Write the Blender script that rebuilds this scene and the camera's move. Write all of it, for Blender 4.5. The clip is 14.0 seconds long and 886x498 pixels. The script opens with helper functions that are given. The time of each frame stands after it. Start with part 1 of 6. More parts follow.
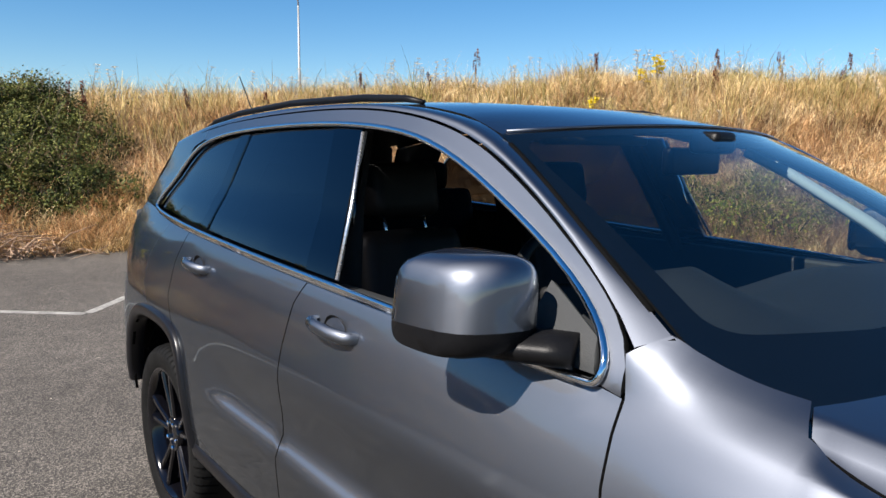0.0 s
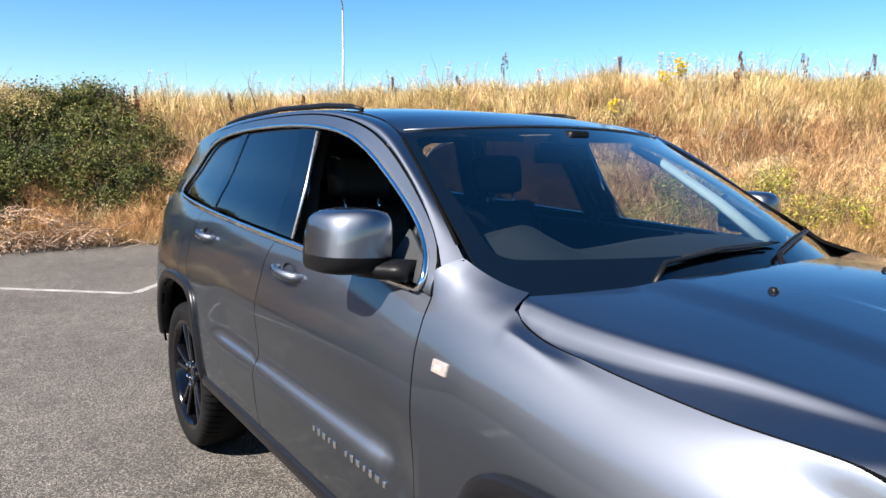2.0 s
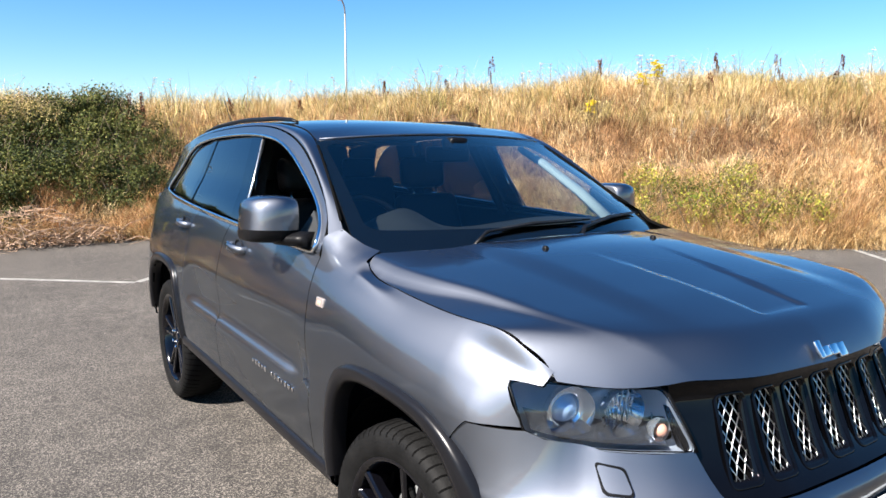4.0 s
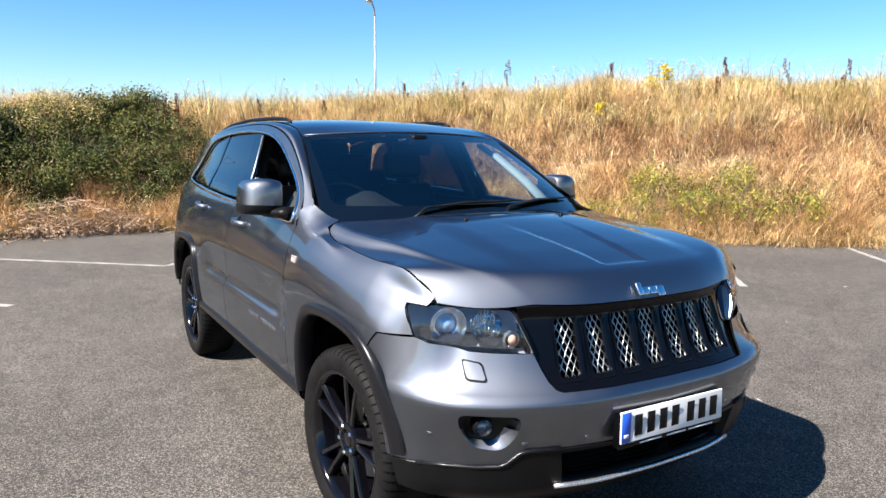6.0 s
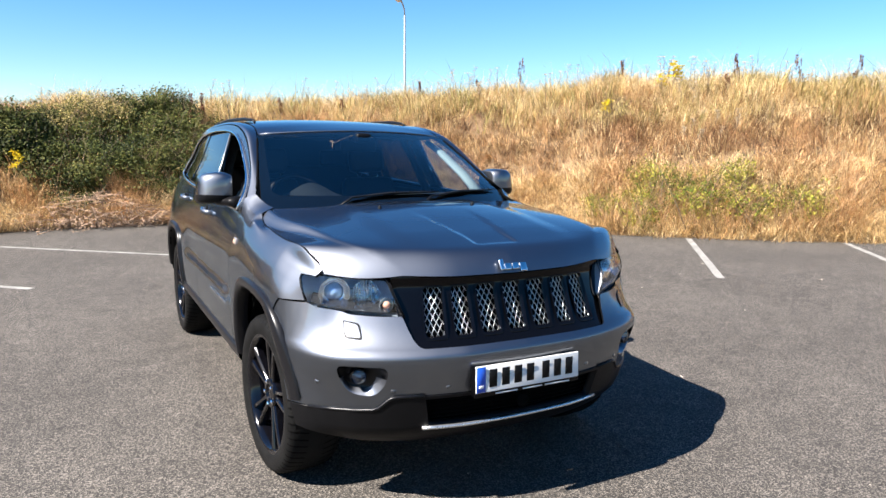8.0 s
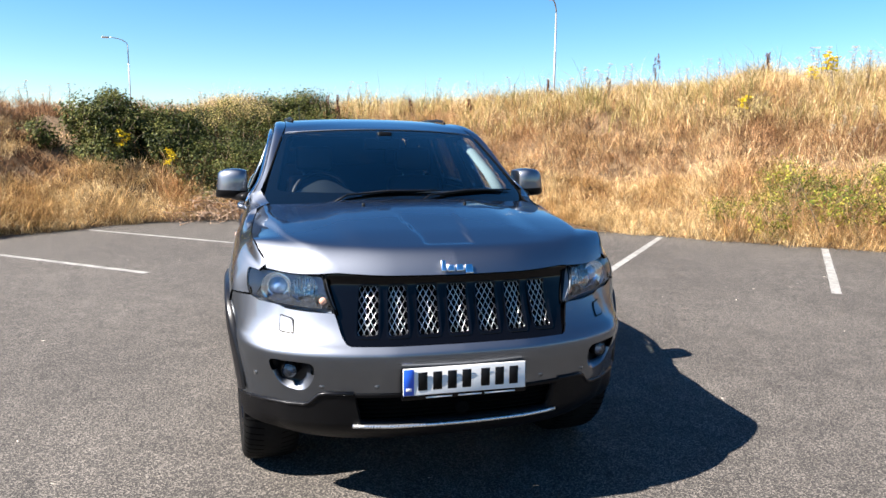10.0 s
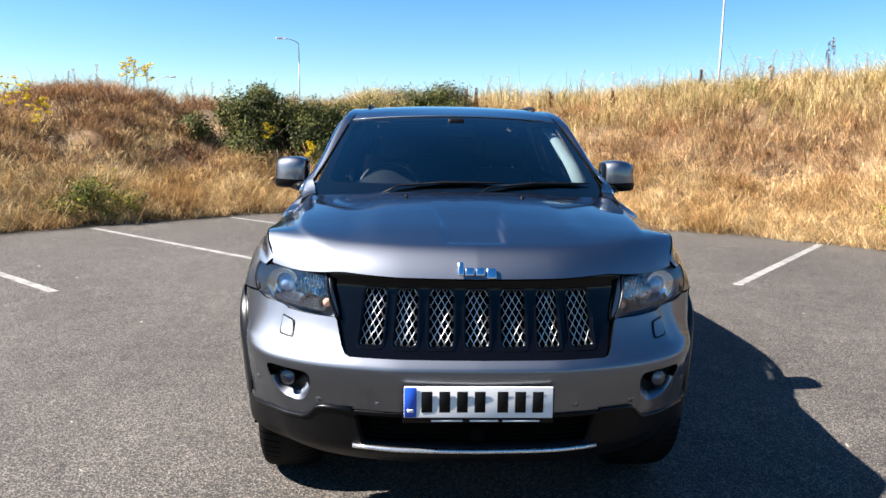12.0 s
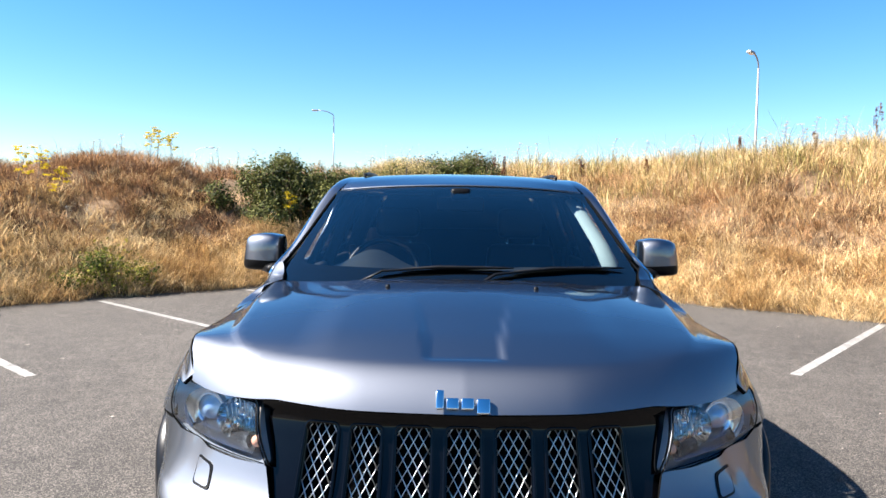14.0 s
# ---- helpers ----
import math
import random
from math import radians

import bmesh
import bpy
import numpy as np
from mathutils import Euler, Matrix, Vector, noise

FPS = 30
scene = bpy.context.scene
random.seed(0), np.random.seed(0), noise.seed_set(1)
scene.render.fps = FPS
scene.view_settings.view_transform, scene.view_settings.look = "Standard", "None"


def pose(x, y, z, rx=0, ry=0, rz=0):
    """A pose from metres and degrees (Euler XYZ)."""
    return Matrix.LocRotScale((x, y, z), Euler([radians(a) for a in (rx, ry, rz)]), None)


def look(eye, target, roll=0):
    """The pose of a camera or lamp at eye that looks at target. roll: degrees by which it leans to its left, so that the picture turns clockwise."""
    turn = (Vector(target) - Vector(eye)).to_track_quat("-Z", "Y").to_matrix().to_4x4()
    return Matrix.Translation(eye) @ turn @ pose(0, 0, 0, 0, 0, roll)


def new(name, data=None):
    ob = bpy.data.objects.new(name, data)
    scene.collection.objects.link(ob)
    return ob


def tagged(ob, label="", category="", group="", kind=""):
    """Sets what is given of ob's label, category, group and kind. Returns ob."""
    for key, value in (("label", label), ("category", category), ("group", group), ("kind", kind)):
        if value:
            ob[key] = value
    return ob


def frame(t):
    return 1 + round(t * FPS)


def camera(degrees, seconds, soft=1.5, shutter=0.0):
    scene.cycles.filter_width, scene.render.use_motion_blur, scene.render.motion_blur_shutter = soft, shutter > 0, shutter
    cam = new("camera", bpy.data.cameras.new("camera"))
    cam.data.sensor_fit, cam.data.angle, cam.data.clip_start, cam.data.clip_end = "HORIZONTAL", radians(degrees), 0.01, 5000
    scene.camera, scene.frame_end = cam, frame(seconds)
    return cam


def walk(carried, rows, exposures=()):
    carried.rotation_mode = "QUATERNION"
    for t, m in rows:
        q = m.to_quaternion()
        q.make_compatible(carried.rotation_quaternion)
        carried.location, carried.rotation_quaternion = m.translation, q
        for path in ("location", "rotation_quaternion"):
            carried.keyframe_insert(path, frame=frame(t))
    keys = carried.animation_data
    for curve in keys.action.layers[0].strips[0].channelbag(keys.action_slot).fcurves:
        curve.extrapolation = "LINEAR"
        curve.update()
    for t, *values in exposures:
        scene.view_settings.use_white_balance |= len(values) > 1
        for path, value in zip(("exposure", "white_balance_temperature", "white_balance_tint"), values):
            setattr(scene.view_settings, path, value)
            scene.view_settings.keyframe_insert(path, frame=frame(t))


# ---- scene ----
cam = camera(64.2, 14.0)
EXPOSURE = [(0, 1.55), (0.5, 1.7), (1.5, 2.02), (3, 2.08), (6.5, 2.08), (9.5, 2.15), (12.5, 2.05), (13.5, 2.12), (14, 2.3)]
PATH = [
    (0, (-1.752, 0.863, 1.602), (-0.537, 2.427, 1.321), 0.6),
    (0.5, (-1.765, 0.68, 1.62), (-0.59, 2.273, 1.339), 0.6),
    (1, (-1.77, 0.47, 1.614), (-0.64, 2.094, 1.325), 0.5),
    (1.5, (-1.784, 0.288, 1.601), (-0.666, 1.922, 1.317), 0.6),
    (2, (-1.823, 0.068, 1.583), (-0.714, 1.709, 1.304), 0.6),
    (2.5, (-1.873, -0.152, 1.595), (-0.767, 1.491, 1.317), 0.5),
    (3, (-1.879, -0.393, 1.589), (-0.785, 1.257, 1.312), 0.4),
    (3.5, (-1.876, -0.612, 1.6), (-0.785, 1.04, 1.315), 0.4),
    (3.7, (-1.879, -0.704, 1.602), (-0.789, 0.949, 1.319), 0.2),
    (5.8, (-1.955, -1.592, 1.585), (-0.93, 0.102, 1.304), 0.5),
    (6, (-1.962, -1.675, 1.574), (-0.952, 0.029, 1.294), 0.5),
    (6.5, (-1.98, -1.887, 1.582), (-0.987, -0.174, 1.301), 0.3),
    (7, (-1.956, -2.091, 1.577), (-0.981, -0.367, 1.293), 0.2),
    (7.2, (-1.913, -2.181, 1.578), (-0.948, -0.452, 1.294), 0.2),
    (9.3, (-1.103, -2.567, 1.597), (-0.43, -0.708, 1.298), 0.4),
    (9.5, (-1.005, -2.609, 1.604), (-0.396, -0.727, 1.307), 0.3),
    (10, (-0.792, -2.672, 1.579), (-0.295, -0.757, 1.285), 0.5),
    (10.5, (-0.614, -2.648, 1.577), (-0.255, -0.705, 1.268), 0.6),
    (11, (-0.468, -2.607, 1.579), (-0.248, -0.643, 1.273), 0.8),
    (11.5, (-0.337, -2.484, 1.564), (-0.248, -0.511, 1.254), 0.8),
    (12, (-0.211, -2.345, 1.538), (-0.144, -0.37, 1.228), 0.8),
    (12.5, (-0.147, -2.152, 1.514), (-0.098, -0.178, 1.2), 0.9),
    (13, (-0.117, -1.934, 1.512), (-0.08, 0.042, 1.208), 1.0),
    (13.5, (-0.084, -1.756, 1.537), (-0.063, 0.225, 1.264), 0.9),
    (14, (-0.034, -1.621, 1.564), (-0.063, 0.375, 1.443), 0.8),
]
walk(cam, [(t, look(eye, target, roll)) for t, eye, target, roll in PATH], EXPOSURE)

# ---- world, sun ----
SUN_DIR = Vector((-1.28, -0.15, 1.31)).normalized()   # towards the sun
world = bpy.data.worlds.new("sky")
scene.world = world
world.use_nodes = True
wn = world.node_tree
sky = wn.nodes.new("ShaderNodeTexSky")
sky.sky_type = "NISHITA"
sky.sun_disc = False
sky.sun_elevation = math.asin(SUN_DIR.z)
sky.sun_rotation = math.atan2(SUN_DIR.x, SUN_DIR.y)
sky.altitude = 60
sky.air_density = 1.0
sky.dust_density = 0.0
sky.ozone_density = 4.5
tone = wn.nodes.new("ShaderNodeHueSaturation")
tone.inputs["Saturation"].default_value = 1.28
wn.links.new(sky.outputs[0], tone.inputs["Color"])
wn.links.new(tone.outputs[0], wn.nodes["Background"].inputs[0])
wn.nodes["Background"].inputs[1].default_value = 0.0455
sun = new("sun", bpy.data.lights.new("sun", "SUN"))
sun.data.energy = 5.0
sun.data.angle = radians(0.53)
sun.data.color = (1.0, 0.93, 0.86)
sun.rotation_mode = "QUATERNION"
sun.rotation_quaternion = SUN_DIR.to_track_quat("Z", "Y")
sun.location = SUN_DIR * 60

# ---- materials ----
def material(name, colour, rough=0.5, metal=0.0, vary=0.0, scale=8.0, bump=0.0, bump_scale=60.0, dark=None,
             coat=0.0, island=0.0, spec=0.5, coords="Object"):
    """Principled surface with two scales of colour variation and fine relief."""
    m = bpy.data.materials.new(name)
    m.use_nodes = True
    nt = m.node_tree
    b = nt.nodes["Principled BSDF"]
    b.inputs["Base Color"].default_value = (*colour, 1)
    b.inputs["Roughness"].default_value = rough
    b.inputs["Metallic"].default_value = metal
    b.inputs["Specular IOR Level"].default_value = spec
    b.inputs["Coat Weight"].default_value = coat
    b.inputs["Coat Roughness"].default_value = 0.03
    tc = nt.nodes.new("ShaderNodeTexCoord")
    src = None
    if vary:
        n1 = noise_node(nt, tc, scale, 5)
        n2 = noise_node(nt, tc, scale * 9, 3)
        mx = nt.nodes.new("ShaderNodeMath"); mx.operation = "ADD"
        nt.links.new(n1, mx.inputs[0]); nt.links.new(n2, mx.inputs[1])
        rp = nt.nodes.new("ShaderNodeMapRange")
        rp.inputs[1].default_value, rp.inputs[2].default_value = 0.75, 1.25
        nt.links.new(mx.outputs[0], rp.inputs[0])
        mix = nt.nodes.new("ShaderNodeMix"); mix.data_type = "RGBA"
        d = dark if dark else tuple(c * (1 - vary) for c in colour)
        mix.inputs[6].default_value = (*d, 1)
        mix.inputs[7].default_value = (*[min(1, c * (1 + vary * 0.6)) for c in colour], 1)
        nt.links.new(rp.outputs[0], mix.inputs[0])
        src = mix.outputs[2]
        rr = nt.nodes.new("ShaderNodeMapRange")
        rr.inputs[3].default_value, rr.inputs[4].default_value = rough * 0.85, min(1, rough * 1.15)
        nt.links.new(n2, rr.inputs[0]); nt.links.new(rr.outputs[0], b.inputs["Roughness"])
    if island:
        g = nt.nodes.new("ShaderNodeNewGeometry")
        hv = nt.nodes.new("ShaderNodeHueSaturation")
        mr = nt.nodes.new("ShaderNodeMapRange")
        mr.inputs[3].default_value, mr.inputs[4].default_value = 1 - island, 1 + island
        nt.links.new(g.outputs["Random Per Island"], mr.inputs[0])
        nt.links.new(mr.outputs[0], hv.inputs["Value"])
        hv.inputs["Color"].default_value = (*colour, 1)
        if src:
            nt.links.new(src, hv.inputs["Color"])
        src = hv.outputs[0]
    if src:
        nt.links.new(src, b.inputs["Base Color"])
    if bump:
        n3 = noise_node(nt, tc, bump_scale, 4)
        bp = nt.nodes.new("ShaderNodeBump")
        bp.inputs["Strength"].default_value = 1.0
        bp.inputs["Distance"].default_value = bump
        nt.links.new(n3, bp.inputs["Height"]); nt.links.new(bp.outputs[0], b.inputs["Normal"])
    return m


def noise_node(nt, tc, scale, detail):
    n = nt.nodes.new("ShaderNodeTexNoise")
    n.inputs["Scale"].default_value, n.inputs["Detail"].default_value = scale, detail
    nt.links.new(tc.outputs["Object"], n.inputs["Vector"])
    return n.outputs["Fac"]


def glass(name, tint, ior=1.45, rough=0.0, sheen=(1, 1, 1)):
    """A thin pane: tinted see-through with a mirror gloss that grows at grazing angles."""
    m = bpy.data.materials.new(name)
    m.use_nodes = True
    nt = m.node_tree
    nt.nodes.remove(nt.nodes["Principled BSDF"])
    tr, gl, mx, lw = (nt.nodes.new(k) for k in ("ShaderNodeBsdfTransparent", "ShaderNodeBsdfGlossy", "ShaderNodeMixShader", "ShaderNodeLayerWeight"))
    tr.inputs[0].default_value = (*tint, 1)
    gl.inputs["Roughness"].default_value = rough
    gl.inputs["Color"].default_value = (*sheen, 1)
    lw.inputs[0].default_value = 0.5
    pw, ma = nt.nodes.new("ShaderNodeMath"), nt.nodes.new("ShaderNodeMath")
    pw.operation, ma.operation = "POWER", "MULTIPLY_ADD"
    f0 = ((ior - 1) / (ior + 1)) ** 2 * 1.3
    pw.inputs[1].default_value = 5.0
    ma.inputs[1].default_value, ma.inputs[2].default_value = 1 - f0, f0
    nt.links.new(lw.outputs["Facing"], pw.inputs[0]); nt.links.new(pw.outputs[0], ma.inputs[0])
    nt.links.new(ma.outputs[0], mx.inputs[0]); nt.links.new(tr.outputs[0], mx.inputs[1]); nt.links.new(gl.outputs[0], mx.inputs[2])
    nt.links.new(mx.outputs[0], nt.nodes["Material Output"].inputs[0])
    return m


def plant(name, colours, scale=0.6, island=0.35, trans=0.25, rough=0.75):
    """Leaves or blades: colour drifts over the bank, differs from blade to blade, lets some light through."""
    m = bpy.data.materials.new(name)
    m.use_nodes = True
    nt = m.node_tree
    b = nt.nodes["Principled BSDF"]
    b.inputs["Roughness"].default_value = rough
    b.inputs["Specular IOR Level"].default_value = 0.12
    tc = nt.nodes.new("ShaderNodeTexCoord")
    n1 = noise_node(nt, tc, scale, 4)
    g = nt.nodes.new("ShaderNodeNewGeometry")
    ad = nt.nodes.new("ShaderNodeMath"); ad.operation = "MULTIPLY_ADD"
    ad.inputs[1].default_value, ad.inputs[2].default_value = 0.35, -0.175
    nt.links.new(g.outputs["Random Per Island"], ad.inputs[0])
    a2 = nt.nodes.new("ShaderNodeMath"); a2.operation = "ADD"
    nt.links.new(n1, a2.inputs[0]); nt.links.new(ad.outputs[0], a2.inputs[1])
    cr = nt.nodes.new("ShaderNodeValToRGB")
    els = cr.color_ramp.elements
    while len(els) < len(colours):
        els.new(0.5)
    for i, c in enumerate(colours):
        els[i].position = 0.34 + 0.32 * i / max(1, len(colours) - 1)
        els[i].color = (*c, 1)
    nt.links.new(a2.outputs[0], cr.inputs[0])
    hv = nt.nodes.new("ShaderNodeHueSaturation")
    mr = nt.nodes.new("ShaderNodeMapRange")
    mr.inputs[3].default_value, mr.inputs[4].default_value = 1 - island, 1 + island
    sc = nt.nodes.new("ShaderNodeMath"); sc.operation = "MULTIPLY"; sc.inputs[1].default_value = 7.31
    fc = nt.nodes.new("ShaderNodeMath"); fc.operation = "FRACT"
    nt.links.new(g.outputs["Random Per Island"], sc.inputs[0]); nt.links.new(sc.outputs[0], fc.inputs[0])
    n2 = noise_node(nt, tc, scale * 8, 3)
    m2 = nt.nodes.new("ShaderNodeMapRange")
    m2.inputs[1].default_value, m2.inputs[2].default_value = 0.33, 0.67
    m2.inputs[3].default_value, m2.inputs[4].default_value = 0.6, 1.4
    nt.links.new(n2, m2.inputs[0])
    vm = nt.nodes.new("ShaderNodeMath"); vm.operation = "MULTIPLY"
    nt.links.new(fc.outputs[0], mr.inputs[0]); nt.links.new(mr.outputs[0], vm.inputs[0]); nt.links.new(m2.outputs[0], vm.inputs[1])
    nt.links.new(vm.outputs[0], hv.inputs["Value"])
    nt.links.new(cr.outputs[0], hv.inputs["Color"]); nt.links.new(hv.outputs[0], b.inputs["Base Color"])
    if trans:
        t = nt.nodes.new("ShaderNodeBsdfTranslucent")
        nt.links.new(hv.outputs[0], t.inputs[0])
        mx = nt.nodes.new("ShaderNodeMixShader"); mx.inputs[0].default_value = trans
        nt.links.new(b.outputs[0], mx.inputs[1]); nt.links.new(t.outputs[0], mx.inputs[2])
        nt.links.new(mx.outputs[0], nt.nodes["Material Output"].inputs[0])
    return m


def asphalt_material():
    """Worn car-park asphalt: pale aggregate in dark binder, broad patches and stains."""
    m = bpy.data.materials.new("asphalt")
    m.use_nodes = True
    nt = m.node_tree
    b = nt.nodes["Principled BSDF"]
    b.inputs["Roughness"].default_value = 0.85
    b.inputs["Specular IOR Level"].default_value = 0.3
    tc = nt.nodes.new("ShaderNodeTexCoord")
    vo = nt.nodes.new("ShaderNodeTexVoronoi")
    vo.inputs["Scale"].default_value = 165
    nt.links.new(tc.outputs["Object"], vo.inputs["Vector"])
    cr = nt.nodes.new("ShaderNodeValToRGB")
    e = cr.color_ramp.elements
    e[0].position, e[0].color = 0.0, (0.012, 0.0111, 0.0099, 1)
    e[1].position, e[1].color = 1.0, (0.172, 0.152, 0.130, 1)
    k = e.new(0.55); k.color = (0.039, 0.0352, 0.0315, 1)
    bw = nt.nodes.new("ShaderNodeSeparateColor")
    nt.links.new(vo.outputs["Color"], bw.inputs[0]); nt.links.new(bw.outputs[0], cr.inputs[0])
    big = noise_node(nt, tc, 0.55, 6)
    mid = noise_node(nt, tc, 5.0, 5)
    ad = nt.nodes.new("ShaderNodeMath"); ad.operation = "ADD"
    nt.links.new(big, ad.inputs[0]); nt.links.new(mid, ad.inputs[1])
    mr = nt.nodes.new("ShaderNodeMapRange")
    mr.inputs[1].default_value, mr.inputs[2].default_value = 0.7, 1.3
    mr.inputs[3].default_value, mr.inputs[4].default_value = 0.72, 1.25
    nt.links.new(ad.outputs[0], mr.inputs[0])
    hv = nt.nodes.new("ShaderNodeHueSaturation")
    nt.links.new(cr.outputs[0], hv.inputs["Color"]); nt.links.new(mr.outputs[0], hv.inputs["Value"])
    nt.links.new(hv.outputs[0], b.inputs["Base Color"])
    bp = nt.nodes.new("ShaderNodeBump")
    bp.inputs["Strength"].default_value = 0.7
    bp.inputs["Distance"].default_value = 0.004
    nt.links.new(vo.outputs["Distance"], bp.inputs["Height"])
    nt.links.new(bp.outputs[0], b.inputs["Normal"])
    return m



def flake_paint(name, colour, rough):
    """Metallic lacquer: a soft sheen from the flakes under a sharp coat tinted with sky blue."""
    m = bpy.data.materials.new(name)
    m.use_nodes = True
    nt = m.node_tree
    b = nt.nodes["Principled BSDF"]
    b.inputs["Base Color"].default_value = (colour[0] * 0.05, colour[1] * 0.05, colour[2] * 0.05, 1)
    b.inputs["Roughness"].default_value = 0.6
    b.inputs["Specular IOR Level"].default_value = 0.0
    tc = nt.nodes.new("ShaderNodeTexCoord")
    mix = nt.nodes.new("ShaderNodeMix"); mix.data_type = "RGBA"
    mix.inputs[6].default_value = (*[c * 0.9 for c in colour], 1)
    mix.inputs[7].default_value = (*[c * 1.1 for c in colour], 1)
    nt.links.new(noise_node(nt, tc, 900, 3), mix.inputs[0])
    flake = nt.nodes.new("ShaderNodeBsdfAnisotropic")
    flake.distribution = "BECKMANN"
    flake.inputs["Roughness"].default_value = rough
    nt.links.new(mix.outputs[2], flake.inputs["Color"])
    # flakes that lie flat give a second, tighter sheen
    flat = nt.nodes.new("ShaderNodeBsdfAnisotropic")
    flat.distribution = "BECKMANN"
    flat.inputs["Roughness"].default_value = rough * 0.66
    flat.inputs["Color"].default_value = (*[c * 0.5 for c in colour], 1)
    both = nt.nodes.new("ShaderNodeAddShader")
    nt.links.new(flake.outputs[0], both.inputs[0]); nt.links.new(flat.outputs[0], both.inputs[1])
    add = nt.nodes.new("ShaderNodeAddShader")
    nt.links.new(b.outputs[0], add.inputs[0]); nt.links.new(both.outputs[0], add.inputs[1])
    coat = nt.nodes.new("ShaderNodeBsdfAnisotropic")
    # thin film of dust dulls the coat in patches
    dust = nt.nodes.new("ShaderNodeMapRange")
    dust.inputs[3].default_value, dust.inputs[4].default_value = 0.02, 0.09
    nt.links.new(noise_node(nt, tc, 5, 6), dust.inputs[0]); nt.links.new(dust.outputs[0], coat.inputs["Roughness"])
    # part of the reflected sky's blue is painted into the coat colour
    coat.inputs["Color"].default_value = (0.86, 0.93, 1, 1)
    lw = nt.nodes.new("ShaderNodeLayerWeight"); lw.inputs[0].default_value = 0.5
    pw = nt.nodes.new("ShaderNodeMath"); pw.operation = "POWER"; pw.inputs[1].default_value = 5.0
    nt.links.new(lw.outputs["Facing"], pw.inputs[0])
    fr = nt.nodes.new("ShaderNodeMapRange")
    fr.inputs[3].default_value, fr.inputs[4].default_value = 0.075, 1.0
    nt.links.new(pw.outputs[0], fr.inputs[0])
    top = nt.nodes.new("ShaderNodeMixShader")
    nt.links.new(fr.outputs[0], top.inputs[0]); nt.links.new(add.outputs[0], top.inputs[1]); nt.links.new(coat.outputs[0], top.inputs[2])
    nt.links.new(top.outputs[0], nt.nodes["Material Output"].inputs[0])
    return m


ASPHALT = asphalt_material()
PAINT = flake_paint("metallic_grey_paint", (0.075, 0.081, 0.094), 0.63)
LINE = material("worn_white_paint", (0.21, 0.205, 0.19), 0.8, vary=0.5, scale=6, bump=0.002, bump_scale=150)
TRIM = material("dark_grey_plastic", (0.004, 0.004, 0.0045), 0.40, vary=0.15, scale=20, bump=0.0004, bump_scale=400, spec=0.12)
SATIN = material("satin_dark_trim", (0.005, 0.005, 0.006), 0.30, 0.0, vary=0.08, scale=12, spec=0.22)
BLACK = material("gloss_black", (0.0015, 0.0015, 0.002), 0.05, vary=0.1, scale=10, coat=0.0, spec=0.22)
RUBBER = material("rubber", (0.0055, 0.0055, 0.0055), 0.65, vary=0.45, scale=14, bump=0.0008, bump_scale=180, spec=0.10)
SCUTTLE = material("scuttle_plastic", (0.006, 0.006, 0.007), 0.16, vary=0.1, scale=20, spec=0.5)
# VOID: black parts, and painted shade in gaps, openings and grooves
VOID = material("black_parts_and_shade", (0.003, 0.003, 0.003), 0.9, vary=0.2, scale=9, spec=0.02)
CHROME = material("chrome", (0.78, 0.79, 0.80), 0.08, 1.0, vary=0.04, scale=15)
WIRE = material("bright_wire", (0.80, 0.80, 0.79), 0.30, 1.0, vary=0.05, scale=40)
SILVER = material("satin_silver", (0.62, 0.63, 0.64), 0.28, 0.9, vary=0.05, scale=15)
ALLOY = material("black_alloy", (0.002, 0.002, 0.003), 0.10, 0.0, vary=0.1, scale=12, spec=0.45)
STEEL = material("galvanised_steel", (0.25, 0.26, 0.26), 0.5, 0.6, vary=0.12, scale=3)
LEATHER = material("black_leather", (0.008, 0.008, 0.008), 0.5, vary=0.2, scale=9, bump=0.0006, bump_scale=220, spec=0.25)
DASH = material("soft_grey_plastic", (0.010, 0.0115, 0.0125), 0.6, vary=0.1, scale=12, bump=0.0005, bump_scale=350)
LINER = material("pale_grey_cloth", (0.36, 0.42, 0.43), 0.9, vary=0.08, scale=30)
CARPET = material("dark_carpet", (0.007, 0.007, 0.007), 0.95, vary=0.3, scale=60)
WHITEPL = material("plate_white", (0.62, 0.62, 0.61), 0.35, vary=0.03, scale=20)
SMOKE = material("smoked_reflector", (0.16, 0.17, 0.19), 0.15, 0.9, vary=0.1, scale=30)
BLUEPL = material("plate_blue", (0.01, 0.07, 0.42), 0.35, vary=0.05, scale=20)
REPEAT = material("clear_indicator_plastic", (0.20, 0.175, 0.165), 0.12, vary=0.25, scale=90, coat=0.6)
PALELENS = material("clear_plastic", (0.40, 0.42, 0.44), 0.12, vary=0.05, scale=60, coat=0.6)
BOWL = material("lamp_housing", (0.46, 0.50, 0.56), 0.34, 0.6, vary=0.06, scale=20)
AMBER = material("amber_plastic", (0.62, 0.30, 0.20), 0.25, vary=0.1, scale=40)
REDLENS = material("red_plastic", (0.35, 0.01, 0.01), 0.15, vary=0.1, scale=40)
WINDSCREEN = glass("windscreen_glass", (0.60, 0.66, 0.66), 1.72)
# blue of the mirrored sky is put into the sheen of PILLAR and TINTED
PILLAR = glass("gloss_black_film", (0.003, 0.003, 0.003), 1.5, sheen=(0.74, 0.86, 1.0))
CLEAR = glass("clear_glass", (0.80, 0.84, 0.83), 1.45)
TINTED = glass("privacy_glass", (0.05, 0.05, 0.055), 1.6, sheen=(0.74, 0.86, 1.0))
LENS = glass("lamp_lens", (0.90, 0.94, 0.98), 1.55)
